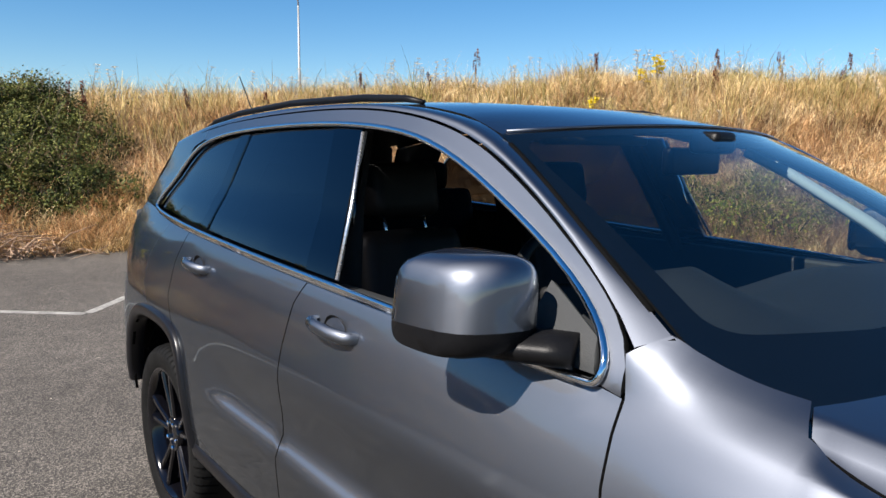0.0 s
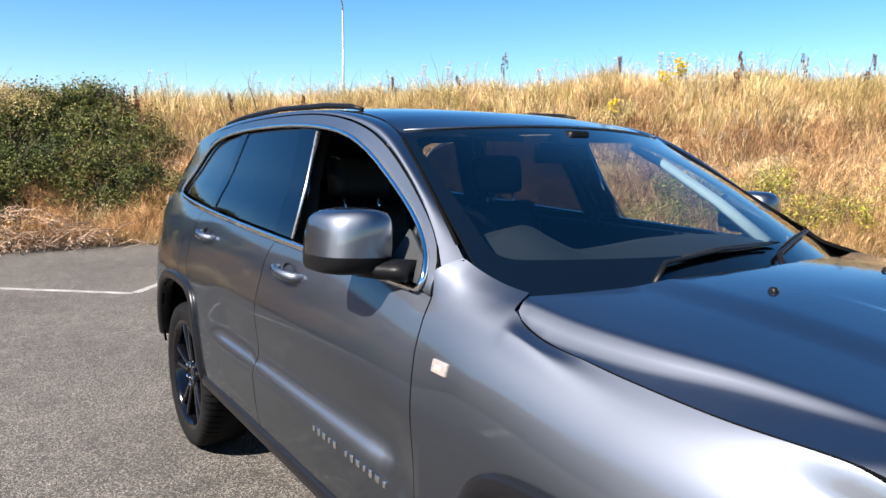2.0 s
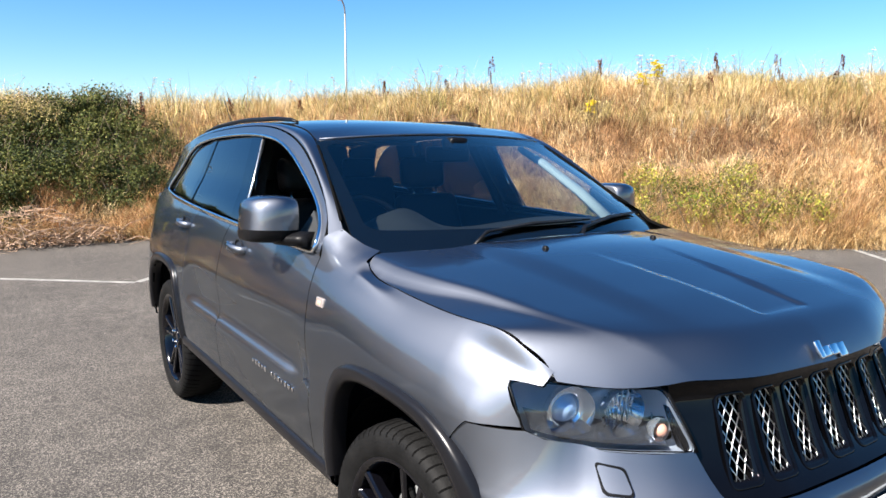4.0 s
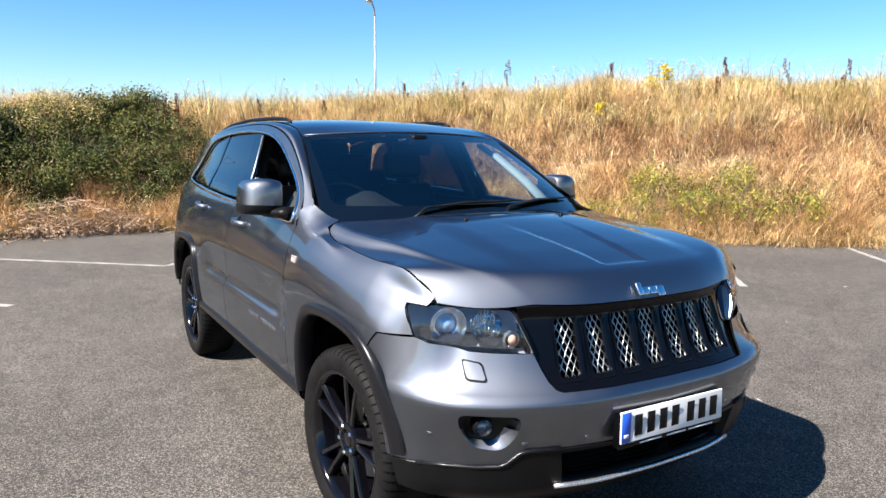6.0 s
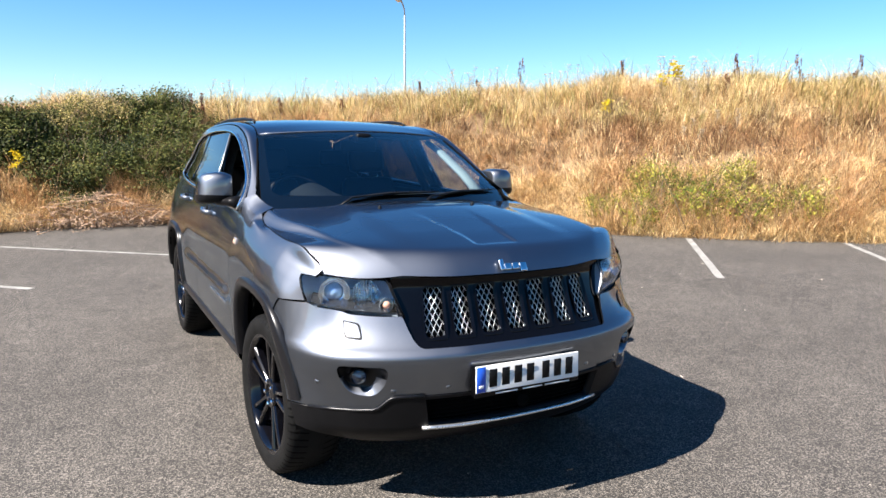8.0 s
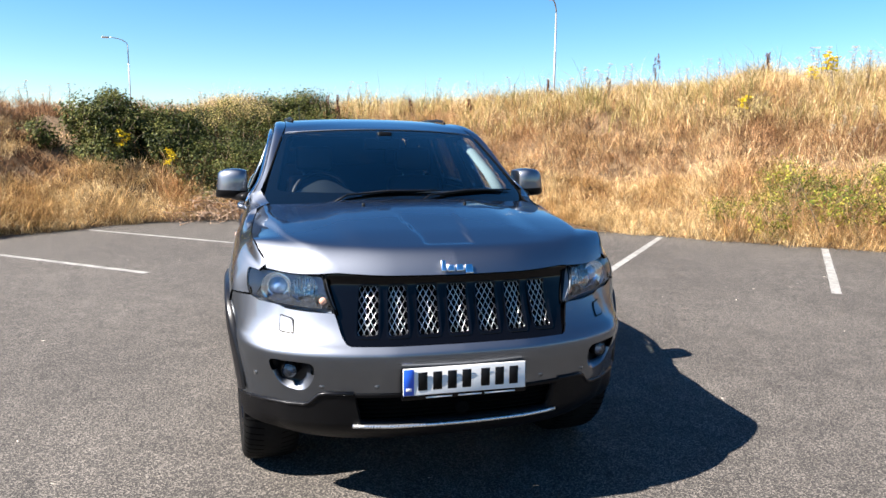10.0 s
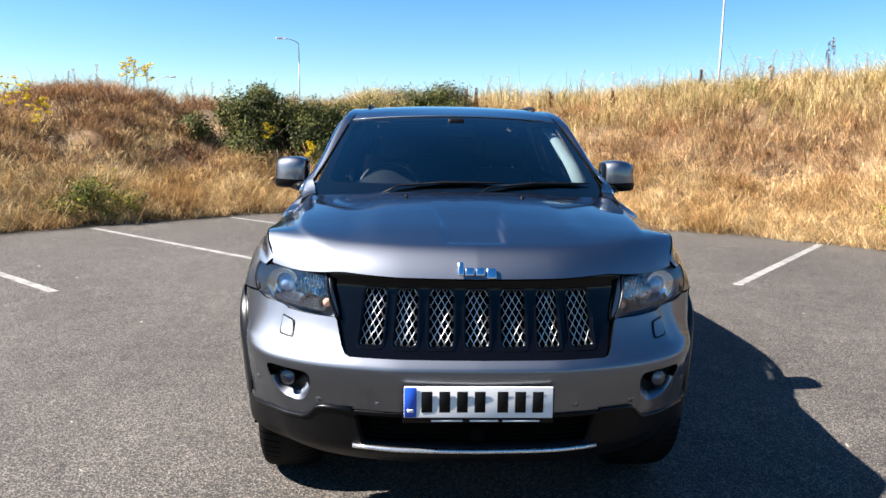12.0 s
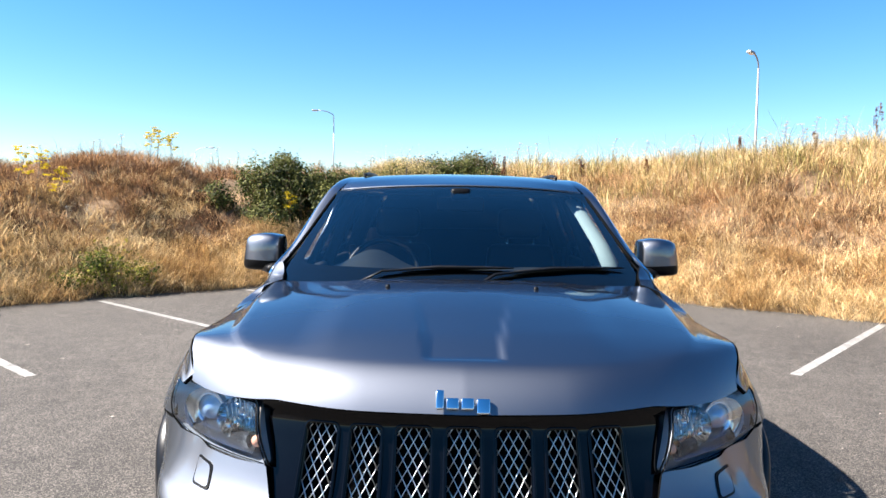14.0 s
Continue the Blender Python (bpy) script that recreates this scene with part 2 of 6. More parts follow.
MIRRORGLASS = material("mirror_glass", (0.85, 0.87, 0.88), 0.02, 1.0, vary=0.02, scale=5)
EARTH = material("dry_earth", (0.15, 0.095, 0.048), 0.95, vary=0.4, scale=1.2, bump=0.03, bump_scale=7)
STRAW = plant("dry_straw", [(0.31, 0.165, 0.074), (0.45, 0.265, 0.130), (0.58, 0.372, 0.196), (0.68, 0.478, 0.272)], 0.7, 0.55, 0.25)
BROWNS = plant("russet_weeds", [(0.11, 0.055, 0.030), (0.21, 0.110, 0.056), (0.33, 0.186, 0.090), (0.45, 0.275, 0.135)], 1.1, 0.55, 0.2)
PALE = plant("pale_seed_grass", [(0.36, 0.220, 0.090), (0.53, 0.362, 0.168), (0.64, 0.480, 0.250), (0.72, 0.575, 0.340)], 0.9, 0.5, 0.3)
LEAF = plant("bramble_leaf", [(0.016, 0.023, 0.007), (0.038, 0.050, 0.012), (0.070, 0.080, 0.019), (0.112, 0.110, 0.030)], 1.6, 0.4, 0.2, 0.6)
DARKWEED = plant("dark_russet_weeds", [(0.045, 0.024, 0.014), (0.10, 0.052, 0.027), (0.19, 0.105, 0.052), (0.34, 0.21, 0.105)], 1.3, 0.5, 0.2)
FRESH = plant("weed_leaf", [(0.042, 0.062, 0.010), (0.110, 0.130, 0.018), (0.215, 0.210, 0.030), (0.320, 0.275, 0.050)], 1.6, 0.4)
GREENWEED = plant("green_weed", [(0.134, 0.126, 0.038), (0.252, 0.210, 0.067), (0.403, 0.319, 0.126), (0.462, 0.361, 0.168)], 1.5, 0.4)
YELLOW = plant("ragwort_flower", [(0.521, 0.386, 0.017), (0.605, 0.462, 0.025)], 4, 0.25)
DOCK = plant("dock_seed", [(0.084, 0.029, 0.017), (0.143, 0.050, 0.029)], 4, 0.35, 0.1)
UMBEL = plant("dried_umbel", [(0.336, 0.286, 0.202), (0.504, 0.454, 0.353)], 4, 0.3)
LITTER = material("pale_chip", (0.42, 0.38, 0.31), 0.85, vary=0.3, scale=20, island=0.5)
TWIG = material("dead_twig", (0.26, 0.17, 0.11), 0.85, vary=0.35, scale=4, island=0.4)
STEM = material("bramble_stem", (0.12, 0.085, 0.05), 0.8, vary=0.3, scale=6, island=0.3)

from mathutils import geometry

# ---- tools ----
def part(name, data, mat, parent=None, label="", smooth=True, at=None):
    """Links a bmesh or mesh as one object, under a thing or a part."""
    if isinstance(data, bmesh.types.BMesh):
        me = bpy.data.meshes.new(name)
        data.normal_update()
        data.to_mesh(me)
        data.free()
        if smooth:
            me.shade_smooth()
    else:
        me = data
    if mat and not me.materials:
        me.materials.append(mat)
    ob = new(name, me)
    if parent:
        ob.parent = parent
        if parent.type == "EMPTY":
            ob.matrix_parent_inverse = Matrix.Translation(-parent.location)
    if at is not None:
        ob.matrix_basis = at
    if label:
        ob["label"] = label
    return ob


def thing(name, label, category, at=(0, 0, 0), group=""):
    e = new(name)
    e.location = at
    e.empty_display_size = 0.1
    return tagged(e, label, category, group)


def sharp(bm, degrees=35):
    """Marks edges past an angle as sharp, so that smooth shading keeps them."""
    bm.normal_update()
    for e in bm.edges:
        if len(e.link_faces) == 2 and e.calc_face_angle(0) > radians(degrees):
            e.smooth = False
    return bm


def rbox(bm, c, size, bevel=0.0, segs=2, rot=None, taper=None):
    """A box with rounded edges; taper narrows its top in x and y."""
    r = bmesh.ops.create_cube(bm, size=1)
    vs = r["verts"]
    for v in vs:
        k = (taper if taper and v.co.z > 0 else (1, 1))
        v.co = Vector((v.co.x * size[0] * k[0], v.co.y * size[1] * k[1], v.co.z * size[2]))
    if bevel:
        es = list({e for v in vs for e in v.link_edges})
        r2 = bmesh.ops.bevel(bm, geom=vs + es, offset=bevel, segments=segs, profile=0.6, affect="EDGES")
        vs = list({v for f in r2["faces"] for v in f.verts} | {v for v in vs if v.is_valid})
    m = Matrix.Translation(c) @ (rot if rot else Matrix())
    bmesh.ops.transform(bm, matrix=m, verts=vs)
    return vs


def tube(bm, pts, radius, sides=8, flat=1.0, up=(0, 0, 1), caps=True):
    """A swept tube; radius may be a list; flat squashes it along up."""
    n = len(pts)
    rings = []
    for i, p in enumerate(pts):
        p = Vector(p)
        d = (Vector(pts[min(i + 1, n - 1)]) - Vector(pts[max(i - 1, 0)])).normalized()
        a = d.cross(Vector(up))
        if a.length < 1e-4:
            a = d.cross(Vector((1, 0, 0)))
        a.normalize()
        b = a.cross(d).normalized()
        r = radius[i] if isinstance(radius, (list, tuple)) else radius
        rings.append([bm.verts.new(p + a * math.cos(t) * r + b * math.sin(t) * r * flat)
                      for t in (2 * math.pi * k / sides for k in range(sides))])
    for r0, r1 in zip(rings[:-1], rings[1:]):
        for k in range(sides):
            bm.faces.new((r0[k], r0[(k + 1) % sides], r1[(k + 1) % sides], r1[k]))
    if caps:
        bm.faces.new(rings[0][::-1])
        bm.faces.new(rings[-1])
    return rings


def lathe(bm, profile, segs=48, axis="x", m=None):
    """Turns a profile of (along, radius) round the axis x."""
    rings = []
    for a, r in profile:
        rings.append([bm.verts.new((a, r * math.cos(t), r * math.sin(t))) for t in (2 * math.pi * k / segs for k in range(segs))])
    for r0, r1 in zip(rings[:-1], rings[1:]):
        for k in range(segs):
            bm.faces.new((r0[k], r0[(k + 1) % segs], r1[(k + 1) % segs], r1[k]))
    if m:
        bmesh.ops.transform(bm, matrix=m, verts=[v for r in rings for v in r])
    return rings


class Curve:
    """A smooth curve through a few knots, with no overshoot."""
    def __init__(self, *knots):
        self.x = [k[0] for k in knots]
        self.y = [k[1] for k in knots]
        n = len(knots)
        h = [self.x[i + 1] - self.x[i] for i in range(n - 1)]
        s = [(self.y[i + 1] - self.y[i]) / h[i] for i in range(n - 1)]
        d = [0.0] * n
        if n == 2:
            d = [s[0], s[0]]
        else:
            for i in range(1, n - 1):
                if s[i - 1] * s[i] > 0:
                    w1, w2 = 2 * h[i] + h[i - 1], h[i] + 2 * h[i - 1]
                    d[i] = (w1 + w2) / (w1 / s[i - 1] + w2 / s[i])
            d[0], d[-1] = 1.5 * s[0] - 0.5 * d[1], 1.5 * s[-1] - 0.5 * d[-2]
        self.h, self.d = h, d

    def __call__(self, t):
        x, y, d = self.x, self.y, self.d
        if t <= x[0]:
            return y[0] + (t - x[0]) * d[0]
        if t >= x[-1]:
            return y[-1] + (t - x[-1]) * d[-1]
        i = 0
        while t > x[i + 1]:
            i += 1
        h = self.h[i]
        u = (t - x[i]) / h
        return (y[i] * (1 + 2 * u) * (1 - u) ** 2 + h * d[i] * u * (1 - u) ** 2
                + y[i + 1] * u * u * (3 - 2 * u) + h * d[i + 1] * u * u * (u - 1))


def smooth(a, b, t):
    u = max(0.0, min(1.0, (t - a) / (b - a)))
    return u * u * (3 - 2 * u)


def inside(p, poly):
    x, y = p
    c = False
    j = len(poly) - 1
    for i in range(len(poly)):
        xi, yi = poly[i]
        xj, yj = poly[j]
        if (yi > y) != (yj > y) and x < (xj - xi) * (y - yi) / (yj - yi) + xi:
            c = not c
        j = i
    return c


def dense(poly, step, closed=True):
    out = []
    n = len(poly)
    for i in range(n if closed else n - 1):
        a, b = poly[i], poly[(i + 1) % n]
        k = max(1, int(math.dist(a, b) / step + 0.5))
        out += [tuple(a[c] + (b[c] - a[c]) * j / k for c in range(len(a))) for j in range(k)]
    if not closed:
        out.append(tuple(poly[-1]))
    return out


def rounded(poly, r, n=4):
    """The outline with its corners rounded."""
    out = []
    m = len(poly)
    for i in range(m):
        p, a, b = Vector(poly[i]), Vector(poly[i - 1]), Vector(poly[(i + 1) % m])
        k = min(r, (a - p).length * 0.45, (b - p).length * 0.45)
        p0, p1 = p + (a - p).normalized() * k, p + (b - p).normalized() * k
        for j in range(n + 1):
            t = j / n
            out.append(tuple(p0 * (1 - t) ** 2 + p * 2 * t * (1 - t) + p1 * t * t))
    return out


CENTRE = Vector((0, 2.35, 0.75))


def panel(name, outer, surf, mat, parent, holes=(), step=0.04, thick=0.012, label="", out=None, lift=0.0, lines=()):
    """A sheet cut to an outline on a curved surface surf(u, v), with holes and turned-in edges."""
    outer = dense(outer, step * 0.6)
    holes = [dense(h, step * 0.6) for h in holes]
    pts = list(outer)
    edges = [(i, (i + 1) % len(outer)) for i in range(len(outer))]
    for h in holes:
        k = len(pts)
        pts += h
        edges += [(k + i, k + (i + 1) % len(h)) for i in range(len(h))]
    u0, v0 = np.array(pts).min(0)
    u1, v1 = np.array(pts).max(0)
    for run in lines:
        pts += [p for p in run if inside(p, outer)]
    rim = np.array(pts)
    for i in range(int((u1 - u0) / step) + 1):
        for j in range(int((v1 - v0) / step) + 1):
            p = (u0 + (i + 0.5) * step, v0 + (j + 0.5) * step)
            if inside(p, outer) and not any(inside(p, h) for h in holes):
                if np.min(np.sum((rim - p) ** 2, 1)) > ((0.6 if lines else 0.4) * step) ** 2:
                    pts.append(p)
    vs, _, fs, *_ = geometry.delaunay_2d_cdt([Vector(p) for p in pts], edges, [], 0, 1e-6)
    keep = []
    for f in fs:
        c = (sum(vs[i][0] for i in f) / 3, sum(vs[i][1] for i in f) / 3)
        if inside(c, outer) and not any(inside(c, h) for h in holes):
            keep.append(tuple(f))
    used = sorted({i for f in keep for i in f})
    remap = {i: n for n, i in enumerate(used)}
    keep = [tuple(remap[i] for i in f) for f in keep]
    e = 0.004
    P, N = [], []
    for i in used:
        u, v = vs[i]
        p = surf(u, v)
        n = (surf(u + e, v) - surf(u - e, v)).cross(surf(u, v + e) - surf(u, v - e))
        P.append(p)
        N.append(n.normalized() if n.length > 1e-12 else Vector((0, 0, 1)))
    way = sum((n.dot((p - CENTRE) if out is None else Vector(out)) for p, n in zip(P, N)))
    if way < 0:
        N = [-n for n in N]
    if lift:
        P = [p + n * lift for p, n in zip(P, N)]
    ref = sum(((P[b] - P[a]).cross(P[c] - P[a])).dot(N[a]) for a, b, c in keep)
    if ref < 0:
        keep = [f[::-1] for f in keep]
    count = {}
    for f in keep:
        for a, b in ((f[0], f[1]), (f[1], f[2]), (f[2], f[0])):
            count[(a, b)] = 1
    border = [(a, b) for a, b in count if (b, a) not in count]
    verts, faces, norms = list(P), list(keep), []
    for f in keep:
        norms += [N[i] for i in f]
    if thick:
        low = {}
        for a, b in border:
            for i in (a, b):
                if i not in low:
                    low[i] = len(verts)
                    verts.append(P[i] - N[i] * thick)
            faces.append((b, a, low[a], low[b]))
            norms += [Vector((0, 0, 0))] * 4
    me = bpy.data.meshes.new(name)
    me.from_pydata(verts, [], faces)
    me.shade_smooth()
    me.normals_split_custom_set(norms)
    me.materials.append(mat)
    # turned-in edges of painted panels are coloured near-black, as shade in the gaps
    if mat is PAINT:
        me.materials.append(VOID)
        for k in range(len(keep), len(faces)):
            me.polygons[k].material_index = 1
    return part(name, me, mat, parent, label)


def grid_mesh(name, rows, mat, parent=None, label="", closed=False, flip=False):
    """A sheet through rows of points."""
    n, m = len(rows), len(rows[0])
    faces = []
    for i in range(n - 1):
        for j in range(m if closed else m - 1):
            f = (i * m + j, i * m + (j + 1) % m, (i + 1) * m + (j + 1) % m, (i + 1) * m + j)
            faces.append(f[::-1] if flip else f)
    me = bpy.data.meshes.new(name)
    me.from_pydata([tuple(p) for r in rows for p in r], [], faces)
    me.shade_smooth()
    return part(name, me, mat, parent, label)


# ---- ground ----
TOE = [(-60.0, -44.0), (-30.0, -14.4), (-18.0, -2.6), (-10.0, 5.35), (-6.75, 8.75), (-5.65, 9.9), (-4.1, 11.3), (-3.3, 12.15),
       (-2.2, 12.6), (-0.6, 12.75), (0.8, 12.5), (2.2, 11.6), (3.85, 10.2), (5.45, 9.1), (6.5, 7.95), (7.8, 6.65),
       (9.2, 5.55), (10.5, 4.6), (16.0, 0.2), (30.0, -11.0), (60.0, -35.0)]


def toe_points(step=0.2):
    """The foot of the bank as even steps with outward normals."""
    raw = [Vector((*p, 0)) for p in TOE]
    fine = []
    for i in range(len(raw) - 1):
        a, b = raw[i], raw[i + 1]
        k = max(1, int((b - a).length / step))
        fine += [a.lerp(b, j / k) for j in range(k)]
    fine.append(raw[-1])
    for _ in range(6):
        fine = [fine[0]] + [(fine[i - 1] + fine[i] * 2 + fine[i + 1]) / 4 for i in range(1, len(fine) - 1)] + [fine[-1]]
    nor = []
    for i in range(len(fine)):
        d = (fine[min(i + 3, len(fine) - 1)] - fine[max(i - 3, 0)]).normalized()
        nor.append(Vector((-d.y, d.x, 0)))
    for _ in range(30):
        nor = [nor[0]] + [((nor[i - 1] + nor[i] * 2 + nor[i + 1]) / 4).normalized() for i in range(1, len(nor) - 1)] + [nor[-1]]
    return fine, nor


TOES, NORS = toe_points()
BANK = Curve((0, 0.0), (0.5, 0.32), (1.5, 0.98), (3.0, 1.85), (4.2, 2.25), (6.0, 2.45), (12.0, 2.5), (60.0, 2.6), (400.0, 2.6))


def bank_height(d, x, y):
    """Height of the bank d metres out from its foot."""
    if d <= 0:
        return 0.0
    side = 1.0 - 0.04 * (1 - smooth(-6.0, 0.0, x)) + 0.17 * smooth(3, 10, x)
    n = noise.noise(Vector((x * 0.45, y * 0.45, 0))) * 0.30 + noise.noise(Vector((x * 1.6, y * 1.6, 3))) * 0.16 + noise.noise(Vector((x * 3.4, y * 3.4, 5))) * 0.09
    n += noise.noise(Vector((x * 1.0, y * 1.0, 9))) * 0.30 * (1 - smooth(-4.5, -2.0, x))
    return BANK(d) * side + n * smooth(0.0, 1.2, d) * (1 - 0.6 * smooth(4, 8, d)) * (1 - smooth(20, 60, d))


def on_bank(i, d):
    p = TOES[i] + NORS[i] * d
    return Vector((p.x, p.y, bank_height(d, p.x, p.y)))


def build_ground():
    me = bpy.data.meshes.new("ground")
    me.from_pydata([(-500, -500, 0), (500, -500, 0), (500, 500, 0), (-500, 500, 0)], [], [(0, 1, 2, 3)])
    tagged(part("ground", me, ASPHALT), "worn grey asphalt car park with pale stone chips", "asphalt", kind="structure")
    ds = [-0.12, 0.0, 0.12, 0.25, 0.4, 0.6, 0.8, 1.0, 1.25, 1.5, 1.75, 2.0, 2.3, 2.6, 3.0, 3.4, 3.8, 4.3, 5, 6, 8, 12, 20, 40, 90, 200, 420]
    rows = []
    for d in ds:
        row = []
        for i in range(0, len(TOES)):
            p = TOES[i] + NORS[i] * (d + (noise.noise(TOES[i] * 1.7) * 0.07 if d < 0.2 else 0))
            z = bank_height(d, p.x, p.y) if d > 0.05 else (0.012 if d > -0.05 else -0.02)
            row.append((p.x, p.y, z))
        rows.append(row)
    tagged(grid_mesh("bank", rows, EARTH), "dry earth bank round the car park", "earth bank", kind="structure")


def stripe(a, b, w=0.10):
    """A painted bay line with ragged, worn edges."""
    a, b = Vector((*a, 0.004)), Vector((*b, 0.004))
    d = (b - a).normalized()
    s = Vector((-d.y, d.x, 0))
    n = int((b - a).length / 0.04)
    L, R = [], []
    for i in range(n + 1):
        p = a.lerp(b, i / n)
        L.append(p + s * (w / 2 + noise.noise(p * 9) * 0.008))
        R.append(p - s * (w / 2 + noise.noise(p * 9 + Vector((5, 5, 5))) * 0.008))
    ob = grid_mesh("bay_line", [L, R], LINE)
    tagged(ob, "worn white painted parking bay line on asphalt", "road marking", group="parking bay lines", kind="structure")


def build_lines():
    ld = Vector((-0.757, 0.653)); rd = Vector((0.655, 0.756))
    for a, n in (((-0.40, 8.18), 4.45), ((-2.15, 6.38), 4.5), ((-3.78, 4.53), 4.5), ((-5.45, 2.65), 4.5), ((-7.1, 0.75), 4.5)):
        stripe(a, (a[0] + ld.x * n, a[1] + ld.y * n))
    for a, n in (((-0.38, 8.19), 4.6), ((3.25, 5.09), 4.15), ((5.26, 3.55), 3.85), ((7.3, 2.05), 3.8), ((9.3, 0.5), 4.0)):
        stripe(a, (a[0] + rd.x * n, a[1] + rd.y * n))


# ---- plants ----
def blades(name, roots, heights, widths, mat, rng, lean=0.35, bend=0.5, label="", category="grass", tuft=None):
    """Many thin bent blades, each a strip of its own, as one object."""
    n = len(roots)
    roots = np.asarray(roots, float)
    h = np.asarray(heights)[:, None]
    w = np.asarray(widths)[:, None]
    a = rng.uniform(0, 2 * np.pi, n)
    side = np.stack([np.cos(a), np.sin(a), np.zeros(n)], 1)
    b = rng.uniform(0, 2 * np.pi, n)
    ln = rng.normal(0, lean, n)[:, None]
    dirn = np.stack([np.cos(b), np.sin(b), np.zeros(n)], 1)
    if tuft is not None:
        lv = tuft * lean * 1.4 + dirn * ln
        ln = np.linalg.norm(lv, axis=1)[:, None] + 1e-6
        dirn = lv / ln
        ln = np.minimum(ln, 1.6)
    up = np.array([[0, 0, 1.0]]) / np.sqrt(1 + ln ** 2)
    ln = ln / np.sqrt(1 + ln ** 2)
    bd = rng.uniform(0.1, bend, n)[:, None]
    p0 = roots
    p1 = roots + up * h * (0.62 - 0.08 * bd) + dirn * (ln + bd * 0.3) * h * 0.6
    p3 = roots + up * h * (1.0 - 0.45 * bd) + dirn * (ln + bd * 1.2) * h
    V = np.stack([p0 - side * w * 0.5, p0 + side * w * 0.5, p1 - side * w * 0.4, p1 + side * w * 0.4, p3], 1).reshape(-1, 3)
    base = (np.arange(n) * 5)[:, None]
    T = np.array([[0, 1, 3], [0, 3, 2], [2, 3, 4]]).reshape(-1)
    F = (base + T[None, :]).reshape(-1)
    return raw_mesh(name, V, F, mat, label, category)


def raw_mesh(name, V, F, mat, label="", category="", parent=None, kind="stuff"):
    me = bpy.data.meshes.new(name)
    nf = len(F) // 3
    me.vertices.add(len(V))
    me.vertices.foreach_set("co", np.asarray(V, np.float32).reshape(-1))
    me.loops.add(len(F))
    me.loops.foreach_set("vertex_index", np.asarray(F, np.int32))
    me.polygons.add(nf)
    me.polygons.foreach_set("loop_start", np.arange(nf, dtype=np.int32) * 3)
    me.polygons.foreach_set("loop_total", np.full(nf, 3, np.int32))
    me.update(calc_edges=True)
    me.shade_smooth()
    ob = part(name, me, mat, parent)
    if label:
        tagged(ob, label, category, kind=kind)
    elif parent:
        ob["kind"] = kind
    return ob


def bank_roots(n, rng, lo, hi, d0, d1, clump=0.0, power=1.0, per=14, bare=True, shift=7.0):
    """Rooted spots on the bank, between two x along its foot, in tufts."""
    idx = [i for i, p in enumerate(TOES) if lo <= p.x <= hi]
    spots = []
    tufts = max(1, n // per)
    for _ in range(tufts):
        i = idx[int(rng.integers(len(idx)))]
        d = d0 + (d1 - d0) * rng.random() ** power
        p = TOES[i] + NORS[i] * d
        p += Vector((rng.normal(0, 0.12), rng.normal(0, 0.12), 0))
        k = noise.noise(Vector((p.x * 1.1, p.y * 1.1, shift)))
        if clump and k < -0.40 + 0.6 * clump + rng.normal(0, 0.06):
            continue
        if bare and rng.random() < (0.85 if p.y < 15.0 else 0.6) and (-2.2 < p.x < 1.0 and 13.1 < p.y < 16.4 or -5.2 < p.x <= -2.2 and 13.4 < p.y < 15.0):
            continue
        z0 = bank_height(d, p.x, p.y)
        tx, ty = rng.normal(0, 0.35), rng.normal(0, 0.35)
        for _ in range(per):
            ox, oy = rng.normal(0, 0.085), rng.normal(0, 0.085)
            q = (p.x + ox, p.y + oy)
            spots.append((q[0], q[1], z0 - 0.02, d, tx + ox * 4.5, ty + oy * 4.5))
    return np.array(spots)


def grass_zone(name, n, seed, lo, hi, d0, d1, h0, h1, w, mat, lean, bend, label, power=1.0, clump=0.0, per=14):
    rng = np.random.default_rng(seed)
    r = bank_roots(n, rng, lo, hi, d0, d1, clump, power, per, name != "bramble_grass", 7.0 + seed * 3.1)
    hh = rng.uniform(h0, h1, len(r)) * (0.75 + 0.5 * np.array([noise.noise(Vector((p[0] * 1.1, p[1] * 1.1, 2))) * 0.5 + 0.5 for p in r]))
    hh *= 1 + 0.7 * (rng.random(len(r)) < 0.05)
    blades(name, r[:, :3], hh, rng.uniform(0.6, 1.4, len(r)) * w, mat, rng, lean, bend, label, tuft=np.c_[r[:, 4:6], np.zeros(len(r))])


